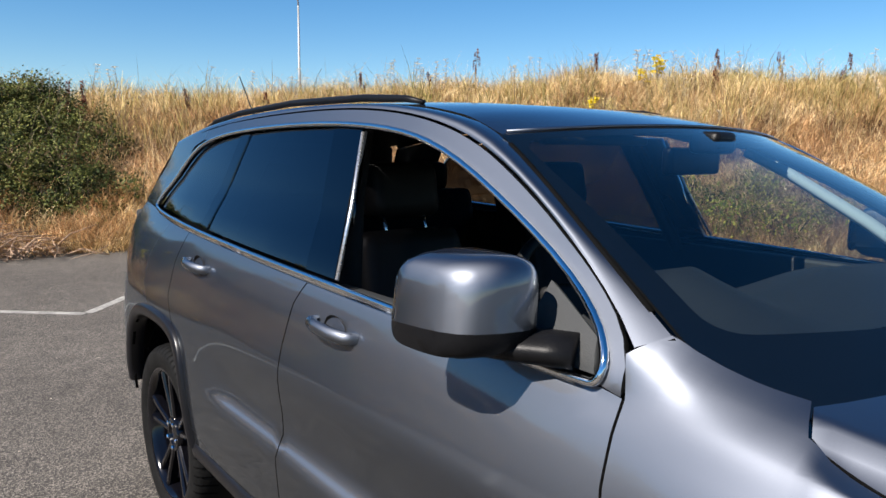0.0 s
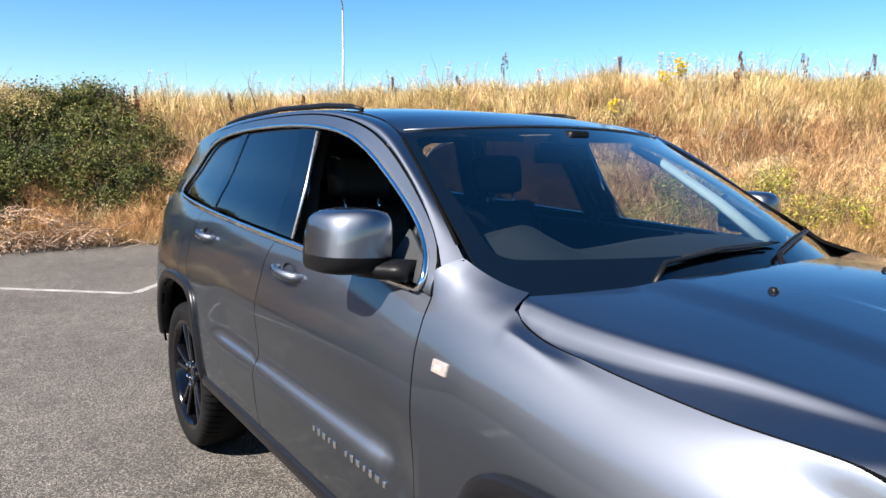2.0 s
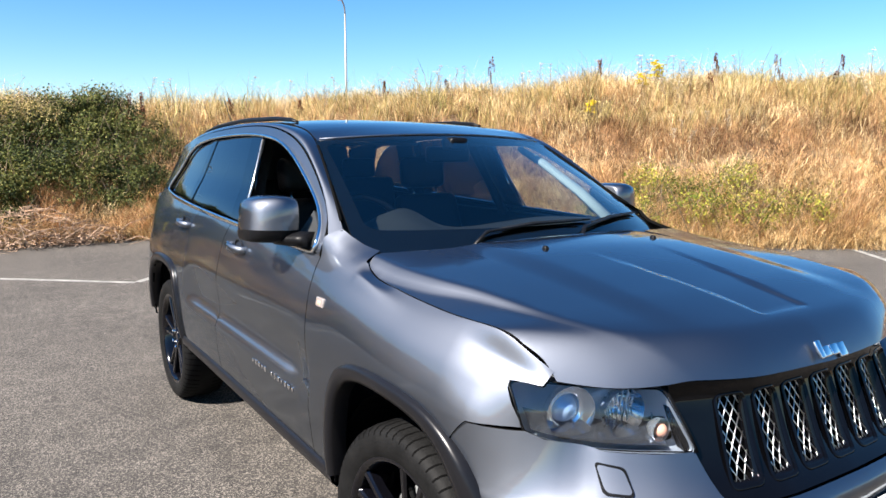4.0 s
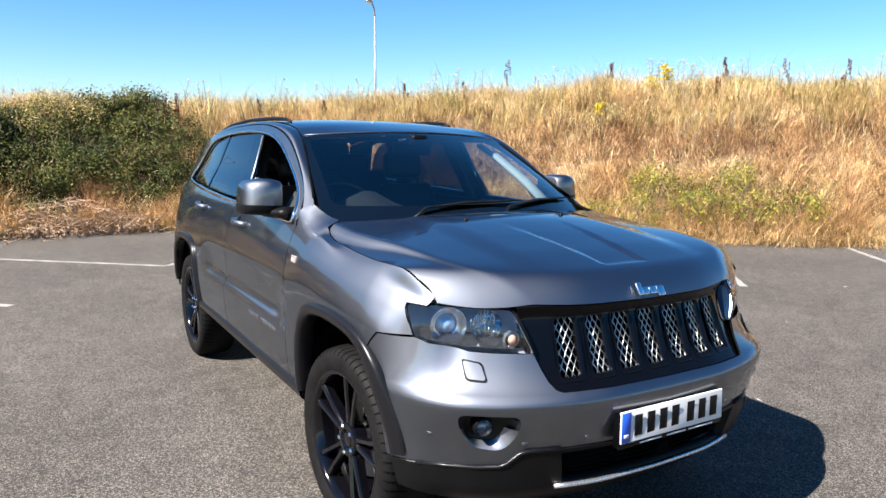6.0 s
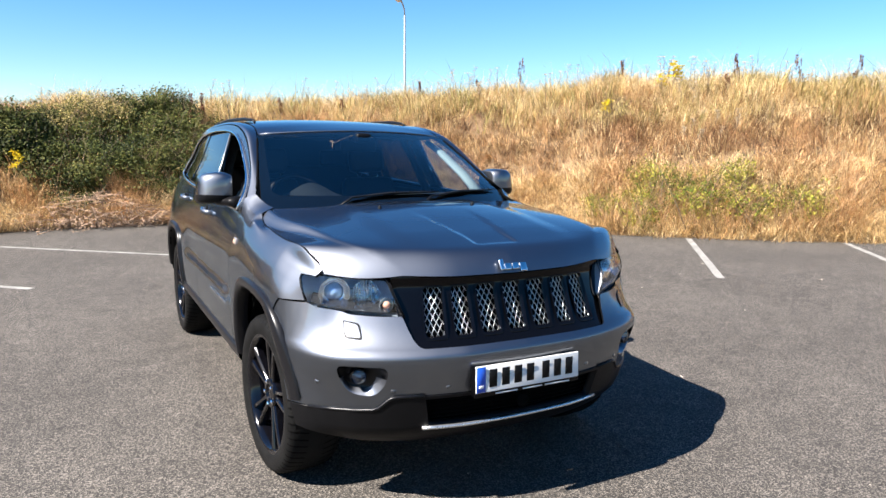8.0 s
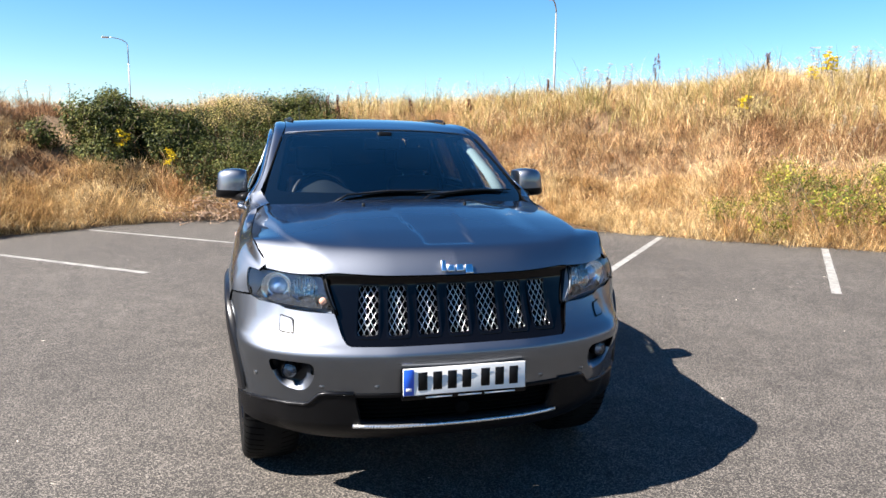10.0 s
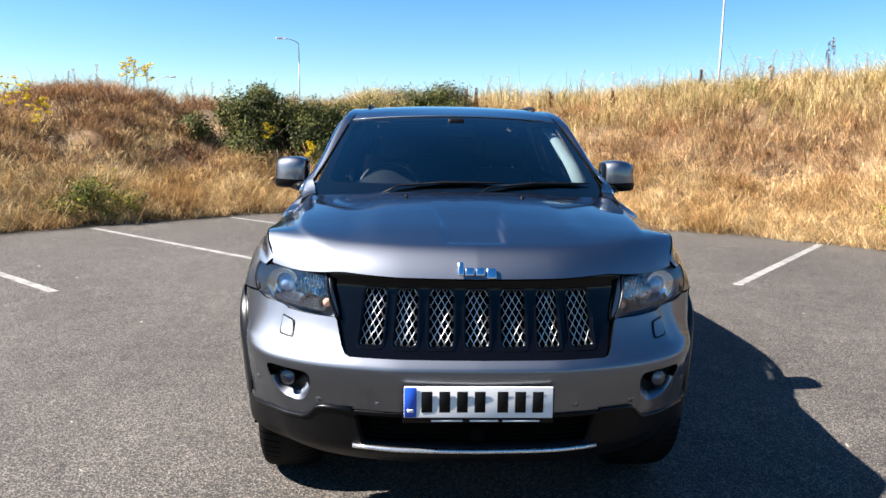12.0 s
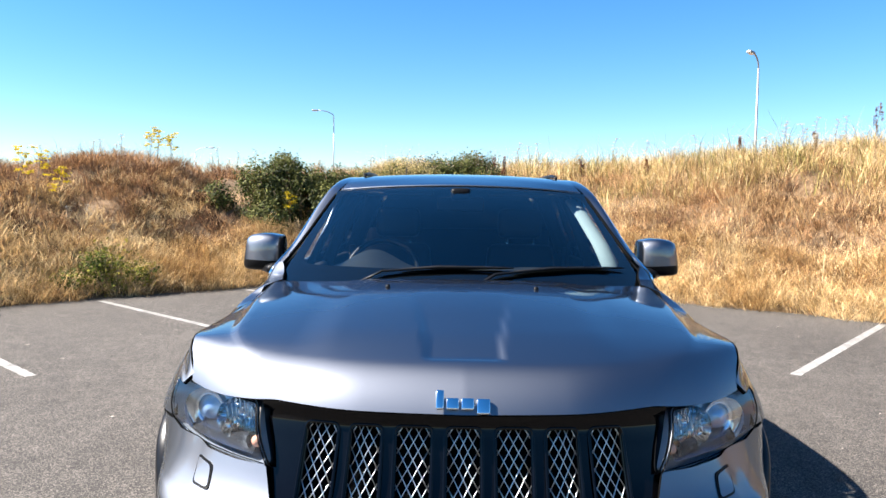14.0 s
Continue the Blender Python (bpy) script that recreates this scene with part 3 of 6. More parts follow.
def build_grass():
    grass_zone("dry_grass", 150000, 1, -11, 15, 0.0, 1.5, 0.16, 0.46, 0.006, PALE, 0.48, 1.0, "long golden dry grass at the foot of the bank", 1.4)
    grass_zone("russet_grass", 170000, 2, -11, 15, 0.6, 4.2, 0.09, 0.24, 0.006, BROWNS, 0.45, 0.8, "brown withered grass and weeds on the slope", 1.0, 0.3)
    grass_zone("slope_grass", 110000, 3, -1.5, 15, 0.5, 4.2, 0.09, 0.28, 0.0055, STRAW, 0.45, 0.9, "straw-coloured dry grass on the slope", 0.9, 0.5, per=22)
    grass_zone("left_slope_grass", 80000, 23, -11, -1.5, 0.1, 3.6, 0.12, 0.34, 0.0065, PALE, 0.42, 0.8, "tufts of dry grass on the dark slope", 1.2, 0.4, per=34)
    grass_zone("withered_weeds", 66000, 29, -1, 15, 0.8, 3.6, 0.12, 0.30, 0.007, DARKWEED, 0.5, 0.8, "dark withered weeds in patches on the slope", 1.0, 0.6, per=24)
    grass_zone("seed_grass", 110000, 4, -1.5, 15, 1.2, 6.5, 0.22, 0.62, 0.005, PALE, 0.25, 0.6, "tall pale seed grass along the top of the bank", 0.6, 0.35, per=10)
    grass_zone("crest_weeds", 40000, 33, -1.5, 15, 1.8, 6.2, 0.25, 0.6, 0.0055, BROWNS, 0.25, 0.5, "russet weeds among the seed grass", 1.0, 0.5, per=16)
    grass_zone("crest_grass", 36000, 5, -11, -1.5, 2.8, 6.5, 0.16, 0.42, 0.007, BROWNS, 0.3, 0.6, "short dry grass along the top of the bank", 0.9)
    grass_zone("dark_weeds", 38000, 9, -11, -1.6, 0.9, 4.2, 0.12, 0.36, 0.010, DARKWEED, 0.6, 0.9, "dark russet withered weeds on the slope", 1.0, 0.45, per=18)
    grass_zone("weed_grass", 9000, 21, 6.6, 10.2, 0.1, 1.3, 0.3, 0.65, 0.006, STRAW, 0.3, 0.6, "dry grass growing through the green weeds", 1.0, 0.2, per=12)
    grass_zone("bramble_grass", 12000, 19, -2.6, 1.2, 0.0, 1.4, 0.25, 0.6, 0.008, STRAW, 0.4, 0.8, "tufts of dry grass growing through the brambles", 1.0, 0.3, per=18)
    grass_zone("green_weeds", 15000, 6, 0, 15, 2.6, 5.8, 0.35, 0.75, 0.010, GREENWEED, 0.2, 0.4, "green weeds among the dry grass", 1.0, 0.3, per=8)
    grass_zone("far_grass", 24000, 7, -40, -11, 0.0, 5, 0.3, 0.6, 0.016, STRAW, 0.4, 0.8, "dry grass on the far bank", 1.0)
    grass_zone("distant_grass", 16000, 8, 15, 40, 0.0, 5, 0.3, 0.6, 0.016, STRAW, 0.4, 0.8, "dry grass on the distant bank", 1.0)


def leaf_cloud(blobs, n, size, rng, gap=0.24):
    """Small folded leaves spread through overlapping lumps, denser at the outside."""
    V, F = [], []
    tot = sum(b[3] * b[4] for b in blobs)
    k = 0
    for cx, cy, cz, rx, rz in blobs:
        m = int(n * rx * rz / tot)
        for _ in range(m):
            u = Vector((rng.normal(), rng.normal(), rng.normal())).normalized()
            r = rng.uniform(0.25, 1.0) ** 0.5
            bump = 1 + 0.45 * noise.noise(u * 2.3 + Vector((cx, cy, cz))) + 0.5 * noise.noise(u * 6.5 + Vector((cz, cx, cy)))
            p = Vector((cx + u.x * rx * r * bump, cy + u.y * rx * r * bump, cz + u.z * rz * r * bump))
            if noise.noise(p * 2.6) < -gap or p.z < 0.02:
                continue
            s = size * rng.uniform(0.6, 1.35)
            nrm = (u + Vector((rng.normal(0, 0.6), rng.normal(0, 0.6), rng.normal(0, 0.5) + 0.5))).normalized()
            t = nrm.cross(Vector((rng.normal(), rng.normal(), rng.normal()))).normalized()
            q = nrm.cross(t)
            a, b = p - t * s * 0.5, p + t * s * 0.5
            V += [a, p + q * s * 0.33 - nrm * s * 0.1, b, p - q * s * 0.33 - nrm * s * 0.1]
            F += [k, k + 1, k + 2, k, k + 2, k + 3]
            k += 4
    return np.array([tuple(v) for v in V]), F


def bush(name, blobs, n, size, seed, label, mat, stems=60, category="bush", arch=0.35):
    rng = np.random.default_rng(seed)
    c = blobs[0]
    t = thing(name, label, category, (c[0], c[1], 0))
    V, F = leaf_cloud(blobs, n, size, rng)
    raw_mesh("crown", V, F, mat, parent=t)
    bm = bmesh.new()
    shoots = []
    for _ in range(stems):
        b = blobs[int(rng.integers(len(blobs)))]
        a = rng.uniform(0, 2 * math.pi)
        r = b[3] * rng.uniform(0.2, 1.25)
        p0 = Vector((b[0] + rng.normal(0, b[3] * 0.3), b[1] + rng.normal(0, b[3] * 0.3), max(0.0, b[2] - b[4])))
        p2 = Vector((b[0] + math.cos(a) * r * 1.15, b[1] + math.sin(a) * r * 1.15, b[2] + b[4] * rng.uniform(0.3, 1.5)))
        p1 = (p0 + p2) / 2 + Vector((0, 0, arch * b[4]))
        pts = [p0.lerp(p1, s).lerp(p1.lerp(p2, s), s) for s in (0, 0.25, 0.5, 0.75, 1)]
        tube(bm, pts, [0.008, 0.007, 0.006, 0.004, 0.002], 4)
        for _ in range(14):
            j = rng.uniform(0.35, 1.0)
            q = p0.lerp(p1, j).lerp(p1.lerp(p2, j), j)
            shoots.append((q + Vector((rng.normal(0, 0.05), rng.normal(0, 0.05), rng.normal(0, 0.05))), size * rng.uniform(0.8, 1.4)))
    part("stem_tangle", bm, STEM, t)["kind"] = "stuff"
    V, F, k = [], [], 0
    for p, s in shoots:
        u = Vector((rng.normal(), rng.normal(), rng.normal() + 0.6)).normalized()
        e = u.orthogonal().normalized()
        f = u.cross(e)
        V += [p - e * s * 0.5, p + f * s * 0.3, p + e * s * 0.5, p - f * s * 0.3]
        F += [k, k + 1, k + 2, k, k + 2, k + 3]
        k += 4
    raw_mesh("shoot_leaves", np.array([tuple(v) for v in V]), F, mat, parent=t)
    return t


def at_bank(x, y):
    """Ground height at a place, from the nearest foot point."""
    i = min(range(len(TOES)), key=lambda k: (TOES[k].x - x) ** 2 + (TOES[k].y - y) ** 2)
    d = (Vector((x, y, 0)) - TOES[i]).dot(NORS[i])
    return bank_height(d, x, y)


def build_bushes():
    def blob(x, y, up, r, rz):
        return (x, y, at_bank(x, y) + up, r, rz)
    def mantle(x0, x1, y0, y1, n, seed):
        """Lumps of growth strewn over a stretch of the slope."""
        rng = np.random.default_rng(seed)
        out = []
        for _ in range(n):
            x, y = rng.uniform(x0, x1), rng.uniform(y0, y1)
            r = rng.uniform(0.34, 0.60)
            out.append((x, y, at_bank(x, y) + rng.uniform(0.0, 0.46), r, r * rng.uniform(0.55, 1.0)))
        return out
    def crown(x0, x1, y0, y1, n, seed):
        """Small lumps heaped over the crest, highest in the middle."""
        rng = np.random.default_rng(seed)
        out = []
        for _ in range(n):
            x, y = rng.uniform(x0, x1), rng.uniform(y0, y1)
            u = abs(2 * (x - x0) / (x1 - x0) - 1)
            r = rng.uniform(0.26, 0.46)
            out.append((x, y, at_bank(x, y) + rng.uniform(0.10, 0.88 - 0.35 * u * u), r, r * rng.uniform(0.7, 1.0)))
        return out
    bush("bramble_bush", mantle(-2.3, 0.9, 12.9, 16.0, 62, 41) + mantle(0.8, 1.6, 13.0, 15.0, 7, 43) + [blob(-1.2, 13.7, 0.4, 0.8, 0.6), blob(-0.4, 13.9, 0.55, 0.8, 0.7), blob(0.5, 14.0, 0.5, 0.8, 0.65), blob(-2.0, 13.6, 0.4, 0.7, 0.6)], 100000, 0.044, 11,
         "dense dark green bramble bush spilling down the bank", LEAF, 260)
    bush("bramble_bush", mantle(-4.4, -2.3, 13.4, 15.2, 28, 42) + crown(-5.3, -2.4, 13.7, 14.8, 38, 47), 76000, 0.052, 12,
         "large dark green bramble bush on the bank's crest", LEAF, 300)
    bush("bramble_bush", [blob(0.0, 16.2, 0.32, 0.6, 0.36), blob(0.5, 16.3, 0.28, 0.5, 0.34), blob(-0.5, 16.4, 0.25, 0.5, 0.32)], 9000, 0.05, 13,
         "low dark bramble on top of the bank", LEAF)
    bush("weed_bush", [blob(-1.3, 15.8, 0.50, 0.7, 0.36), blob(-2.1, 15.7, 0.45, 0.6, 0.32), blob(-0.8, 15.6, 0.45, 0.5, 0.3), blob(-1.7, 15.3, 0.35, 0.5, 0.3)], 11000, 0.032, 24,
         "yellow-green withering weeds on the bank's crest", GREENWEED, 80, "weeds")
    bush("weed_bush", [blob(7.4, 7.3, 0.35, 0.55, 0.42), blob(8.2, 6.8, 0.4, 0.65, 0.5), blob(8.9, 6.2, 0.35, 0.6, 0.42), blob(9.7, 5.7, 0.25, 0.5, 0.35),
                       blob(7.9, 7.5, 0.45, 0.5, 0.4), blob(7.0, 7.9, 0.2, 0.4, 0.25), blob(9.2, 6.7, 0.4, 0.4, 0.3)], 15000, 0.036, 14, "bushy green and yellow weeds at the foot of the bank", FRESH, 120, "weeds")
    bush("weed_bush", [blob(-5.85, 9.95, 0.3, 0.4, 0.38), blob(-5.5, 10.2, 0.22, 0.4, 0.25), blob(-6.2, 9.7, 0.15, 0.35, 0.2)], 3200, 0.05, 15,
         "small green shrub at the foot of the bank", FRESH, 50, "shrub")
    bush("weed_bush", [blob(8.65, 9.6, 0.28, 0.4, 0.3)], 2600, 0.028, 16, "yellow-green weed tuft on the slope", GREENWEED, 30, "weeds")
    # the hedge on the side that the car's windows mirror
    for k, (x, y, s) in enumerate(((-11.5, 6.5, 18), (-14.5, 3.5, 19), (-17.5, 0.5, 20))):
        bush("bramble_bush", [blob(x, y, 1.0, 1.6, 1.3), blob(x - 1.2, y - 0.8, 0.8, 1.3, 1.1), blob(x + 1.0, y + 1.2, 0.9, 1.3, 1.2)], 9000, 0.14, s,
             "dark green bramble bush along the hedge bank", LEAF, 30)


def weed(name, x, y, h, seed, head, label, category, top=None):
    """One tall stalk with side branches and seed heads or flowers."""
    rng = np.random.default_rng(seed)
    z = at_bank(x, y)
    t = thing(name, label, category, (x, y, z), "tall weeds on the bank")
    bm = bmesh.new()
    bend = Vector((rng.normal(0, 0.08), rng.normal(0, 0.08), 0)) * h
    base = Vector((x, y, z - 0.03))
    tip = base + Vector((0, 0, h)) + bend
    tube(bm, [base, base.lerp(tip, 0.5) - bend * 0.2, tip], [0.008, 0.006, 0.003], 5)
    V, F, k = [], [], 0
    tips = [(tip, 1.0)]
    nb = 9 if head == "flower" else 6
    for i in range(nb):
        s = 0.45 + 0.55 * i / nb
        p = base.lerp(tip, s)
        a = rng.uniform(0, 2 * math.pi)
        ln = h * (0.26 if head == "flower" else 0.16) * (1.2 - 0.6 * s)
        q = p + Vector((math.cos(a) * ln * 0.55, math.sin(a) * ln * 0.55, ln * (1.0 if head == "flower" else 0.8)))
        tube(bm, [p, p.lerp(q, 0.5) + Vector((0, 0, -0.01)), q], [0.004, 0.003, 0.002], 4)
        tips.append((q, 0.8))
    part("stalk", bm, STEM, t)
    for q, s in tips:
        m = {"flower": 26, "dock": 46, "umbel": 16}[head]
        for _ in range(m):
            if head == "dock":
                o = Vector((rng.normal(0, 0.014), rng.normal(0, 0.014), -rng.uniform(-0.02, 0.30) * h * 0.75))
                r = 0.012
            elif head == "flower":
                o = Vector((rng.normal(0, 0.045), rng.normal(0, 0.045), rng.normal(0, 0.014)))
                r = 0.017
            else:
                o = Vector((rng.normal(0, 0.03), rng.normal(0, 0.03), rng.normal(0, 0.008)))
                r = 0.009
            c = q + o * s
            u = Vector((rng.normal(), rng.normal(), rng.normal() + 0.8)).normalized()
            e = u.orthogonal().normalized()
            f = u.cross(e)
            V += [c + e * r, c + f * r, c - e * r, c - f * r]
            F += [k, k + 1, k + 2, k, k + 2, k + 3]
            k += 4
    raw_mesh("flower_head" if head == "flower" else "seed_head", np.array([tuple(v) for v in V]), F,
             {"flower": YELLOW, "dock": DOCK, "umbel": UMBEL}[head], parent=t)


def build_weeds():
    seed = 100
    for x, y, h in ((10.56, 9.73, 0.75), (10.75, 9.9, 0.65), (10.4, 9.95, 0.6), (-6.68, 14.15, 0.9), (-6.45, 14.3, 0.85), (-6.9, 14.3, 0.8),
                    (-7.5, 10.9, 1.15), (-7.2, 11.2, 1.0), (-7.8, 10.7, 1.1), (8.55, 9.65, 0.55), (-3.55, 13.5, 0.75), (-2.6, 13.4, 0.7)):
        weed("ragwort", x, y, h, seed, "flower", "tall ragwort with clusters of yellow flowers", "flowers"); seed += 1
    for x, y, h in ((13.3, 8.55, 0.95), (8.5, 13.0, 1.05), (12.2, 9.4, 0.8), (9.9, 10.9, 0.7), (6.2, 13.9, 0.7), (0.95, 15.6, 0.85), (1.15, 15.4, 0.7), (1.05, 15.1, 0.75), (1.25, 15.7, 0.8), (0.85, 15.3, 0.7),
                    (4.4, 14.6, 0.6), (11.3, 8.9, 0.7), (3.0, 15.4, 0.7), (13.8, 7.6, 0.9), (7.4, 13.2, 0.7)):
        weed("dock_stalk", x, y, h, seed, "dock", "dark red-brown dried dock stalk", "weed"); seed += 1
    for x, y in ((9.6, 8.0), (9.9, 7.8), (10.1, 8.1), (10.3, 7.7), (9.75, 8.35), (10.5, 7.9), (10.2, 8.5), (9.4, 8.3), (-7.0, 11.0), (-6.8, 11.4), (-6.2, 11.2)):
        weed("white_umbel", x, y, 0.42, seed, "umbel", "short stalk with flat white flower heads", "flowers"); seed += 1
    rng = np.random.default_rng(55)
    idx = [i for i, p in enumerate(TOES) if -11 < p.x < 14]
    for _ in range(130):
        i = idx[int(rng.integers(len(idx)))]
        d = rng.uniform(3.4, 6.5)
        p = TOES[i] + NORS[i] * d
        weed("umbel_stalk", p.x, p.y, rng.uniform(0.5, 1.0) * (1.0 if p.x > -2 else 0.75), seed, "umbel", "thin dried stalk with pale seed heads", "weed"); seed += 1


def build_pile():
    """Heap of cut dead branches at the foot of the bank."""
    rng = np.random.default_rng(77)
    t = thing("branch_pile", "heap of dead cut branches and withered leaves", "branches", (-1.2, 12.3, 0))
    bm = bmesh.new()
    for _ in range(420):
        x = rng.normal(-1.3, 0.85)
        c = Vector((x, 12.42 + rng.normal(0, 0.28) - 0.05 * abs(x + 1), 0))
        hmax = 0.55 * math.exp(-((x + 1.3) / 1.2) ** 2) + 0.1
        c.z = rng.uniform(0.02, hmax)
        a = rng.uniform(0, 2 * math.pi)
        l = rng.uniform(0.15, 0.6)
        d = Vector((math.cos(a), math.sin(a), rng.normal(0, 0.25))) * l
        m = c + Vector((rng.normal(0, 0.05), rng.normal(0, 0.05), rng.normal(0, 0.04)))
        p0, p2 = c - d / 2, c + d / 2
        p0.z, p2.z = max(0.01, p0.z), max(0.01, p2.z)
        r = rng.uniform(0.003, 0.009)
        tube(bm, [p0, m, p2], [r, r * 0.8, r * 0.4], 4)
    part("twig_tangle", bm, TWIG, t)["kind"] = "stuff"
    for _ in range(16):
        x = rng.normal(-1.2, 0.7)
        c = Vector((x, 12.3 + rng.normal(0, 0.2), 0.05))
        a = rng.uniform(-0.4, math.pi + 0.4)
        d = Vector((math.cos(a), 0.4 * math.sin(a), rng.uniform(0.15, 0.7))) * rng.uniform(0.5, 1.0)
        bm = bmesh.new()
        tube(bm, [c, c + d * 0.5 + Vector((0, 0, rng.uniform(0.0, 0.15))), c + d + Vector((rng.normal(0, 0.1), 0, -0.05))], [0.014, 0.011, 0.005], 5)
        part("branch", bm, TWIG, t)
    V, F = leaf_cloud([(-1.3, 12.4, 0.12, 0.9, 0.16), (-0.5, 12.5, 0.1, 0.6, 0.12), (-2.1, 12.4, 0.1, 0.6, 0.12)], 2600, 0.034, rng)
    raw_mesh("dead_foliage", V, F, TWIG, parent=t)


def lamp_post(x, y, head, arm, label):
    """Tapered street-lamp column with a bent outreach arm and lantern."""
    t = thing("street_lamp", label, "street lamp", (x, y, 2.3), "street lamps")
    bm = bmesh.new()
    tube(bm, [(x, y, 1.8), (x, y, head * 0.45), (x, y, head - 0.7)], [0.085, 0.066, 0.05], 12)
    part("column", bm, STEEL, t)
    bm = bmesh.new()
    a = Vector(arm).normalized()
    l = Vector(arm).length
    pts = []
    for k in range(7):
        s = k / 6 * math.pi / 2
        pts.append((x + a.x * l * (1 - math.cos(s)), y + a.y * l * (1 - math.cos(s)), head - 0.7 + 0.65 * math.sin(s)))
    tube(bm, pts, 0.04, 8)
    part("arm", bm, STEEL, t)
    bm = bmesh.new()
    p = Vector(pts[-1]) + Vector((a.x, a.y, 0)) * 0.3
    rbox(bm, (0, 0, 0), (0.75, 0.28, 0.14), 0.05, 3, taper=(0.8, 0.7))
    bmesh.ops.transform(bm, matrix=Matrix.Translation(p) @ Matrix.Rotation(math.atan2(a.y, a.x), 4, "Z"), verts=bm.verts)
    ln = part("lantern", bm, STEEL, t)
    bm = bmesh.new()
    rbox(bm, p - Vector((0, 0, 0.085)), (0.5, 0.2, 0.05), 0.02, 2, rot=Matrix.Rotation(math.atan2(a.y, a.x), 4, "Z"))
    part("bowl", bm, WHITEPL, ln)


def build_litter():
    """Pale chips and bits of straw scattered over the asphalt."""
    rng = np.random.default_rng(31)
    V, F, k = [], [], 0
    for _ in range(240):
        x, y = rng.uniform(-6, 9), rng.uniform(-1.5, 11)
        r = rng.uniform(0.003, 0.008)
        z = 0.001
        a = rng.uniform(0, 6.28)
        el = rng.choice([1.0, 1.4, 4.0], p=[0.6, 0.25, 0.15])
        c, s = math.cos(a), math.sin(a)
        base = [(r * el, 0), (0, r), (-r * el, 0), (0, -r)]
        V += [(x + c * p - s * q, y + s * p + c * q, z) for p, q in base] + [(x, y, z + r * 0.8)]
        for j in range(4):
            F += [k + j, k + (j + 1) % 4, k + 4]
        k += 5
    raw_mesh("stone_chips", np.array(V), F, LITTER, "small pale stones and bits of straw on the asphalt", "litter")


build_ground()
build_lines()
build_litter()
build_grass()
build_bushes()
build_weeds()
build_pile()
lamp_post(15.8, 36.1, 9.7, (-0.55, -0.6, 0), "tall grey steel street lamp beyond the bank")
lamp_post(-12.7, 72.6, 11.4, (-1.6, -0.2, 0), "distant grey street lamp with a curved arm")
lamp_post(-30.0, 80.0, 8.0, (1.6, 0, 0), "far grey street lamp low over the bank")

# ---- car: surfaces ----
# the car stands along y, nose at y = 0, its right-hand side at negative x
PLAN = Curve((0, 0.0), (0.26, 0.008), (0.40, 0.03), (0.50, 0.056), (0.61, 0.098), (0.70, 0.148), (0.776, 0.205), (0.84, 0.285),
             (0.885, 0.375), (0.915, 0.465), (0.935, 0.56))
INSET = Curve((0.28, 0.26), (0.36, 0.13), (0.41, 0.084), (0.44, 0.074), (0.50, 0.058), (0.57, 0.042), (0.62, 0.028), (0.69, 0.008), (0.735, 0.0), (0.76, 0.014),
              (0.78, 0.036), (0.81, 0.060), (0.84, 0.078), (0.89, 0.100), (0.96, 0.125), (1.05, 0.155))


def fascia(h, z):
    """Front skin: half-breadth h measured at bumper level, height z. For the +x side."""
    a = abs(h)
    y = PLAN(a)
    g = (PLAN(a + 0.003) - PLAN(a - 0.003)) / 0.006 if a > 0.003 else 0.0
    n = Vector((g, -1)).normalized()
    d = INSET(z) * (1 - smooth(0.80, 0.955, a))
    s = 1 if h >= 0 else -1
    return Vector((s * (a - n.x * d), y - n.y * d, z))


def a_of(x, z):
    """The h at which the front skin reaches the breadth x at a height."""
    lo, hi = 0.0, 0.96
    for _ in range(30):
        m = (lo + hi) / 2
        if fascia(m, z).x < x:
            lo = m
        else:
            hi = m
    return lo


NOSE = Curve((0, 0.118), (0.26, 0.135), (0.526, 0.205), (0.65, 0.262), (0.788, 0.372), (0.84, 0.43), (0.9, 0.50))
CROWN = Curve((0.1, 1.128), (0.276, 1.152), (0.5, 1.192), (0.75, 1.232), (0.975, 1.259), (1.13, 1.268), (1.3, 1.272))
EDGE_T = Curve((0.35, 1.135), (0.42, 1.15), (0.5, 1.160), (0.7, 1.157), (0.9, 1.164), (1.0, 1.171), (1.1, 1.182), (1.2, 1.203), (1.27, 1.225), (1.4, 1.26))
EDGE_H = Curve((0.36, 0.765), (0.386, 0.782), (0.42, 0.80), (0.46, 0.815), (0.5, 0.825), (0.6, 0.836), (0.7, 0.84), (0.9, 0.838), (1.1, 0.832), (1.2, 0.825), (1.272, 0.813), (1.35, 0.816), (1.42, 0.822), (1.502, 0.835), (1.552, 0.846), (1.6, 0.848))


CREASE_H = Curve((0.25, 0.54), (0.30, 0.58), (0.38, 0.64), (0.5, 0.69), (0.78, 0.73), (0.93, 0.755), (1.12, 0.772), (1.28, 0.777))
CREASE_Z = Curve((0.25, 1.145), (0.30, 1.152), (0.38, 1.166), (0.5, 1.181), (0.78, 1.206), (0.93, 1.213), (1.12, 1.223), (1.28, 1.240))


WALL = Curve((0.25, 0.003), (0.5, 0.012), (0.7, 0.024), (0.93, 0.042), (1.12, 0.05), (1.3, 0.05))


def bend(d, at, w):
    """Distance past a bend of half-width w, eased in."""
    return 0.0 if d < at - w else d - at if d > at + w else (d - at + w) ** 2 / (4 * w)


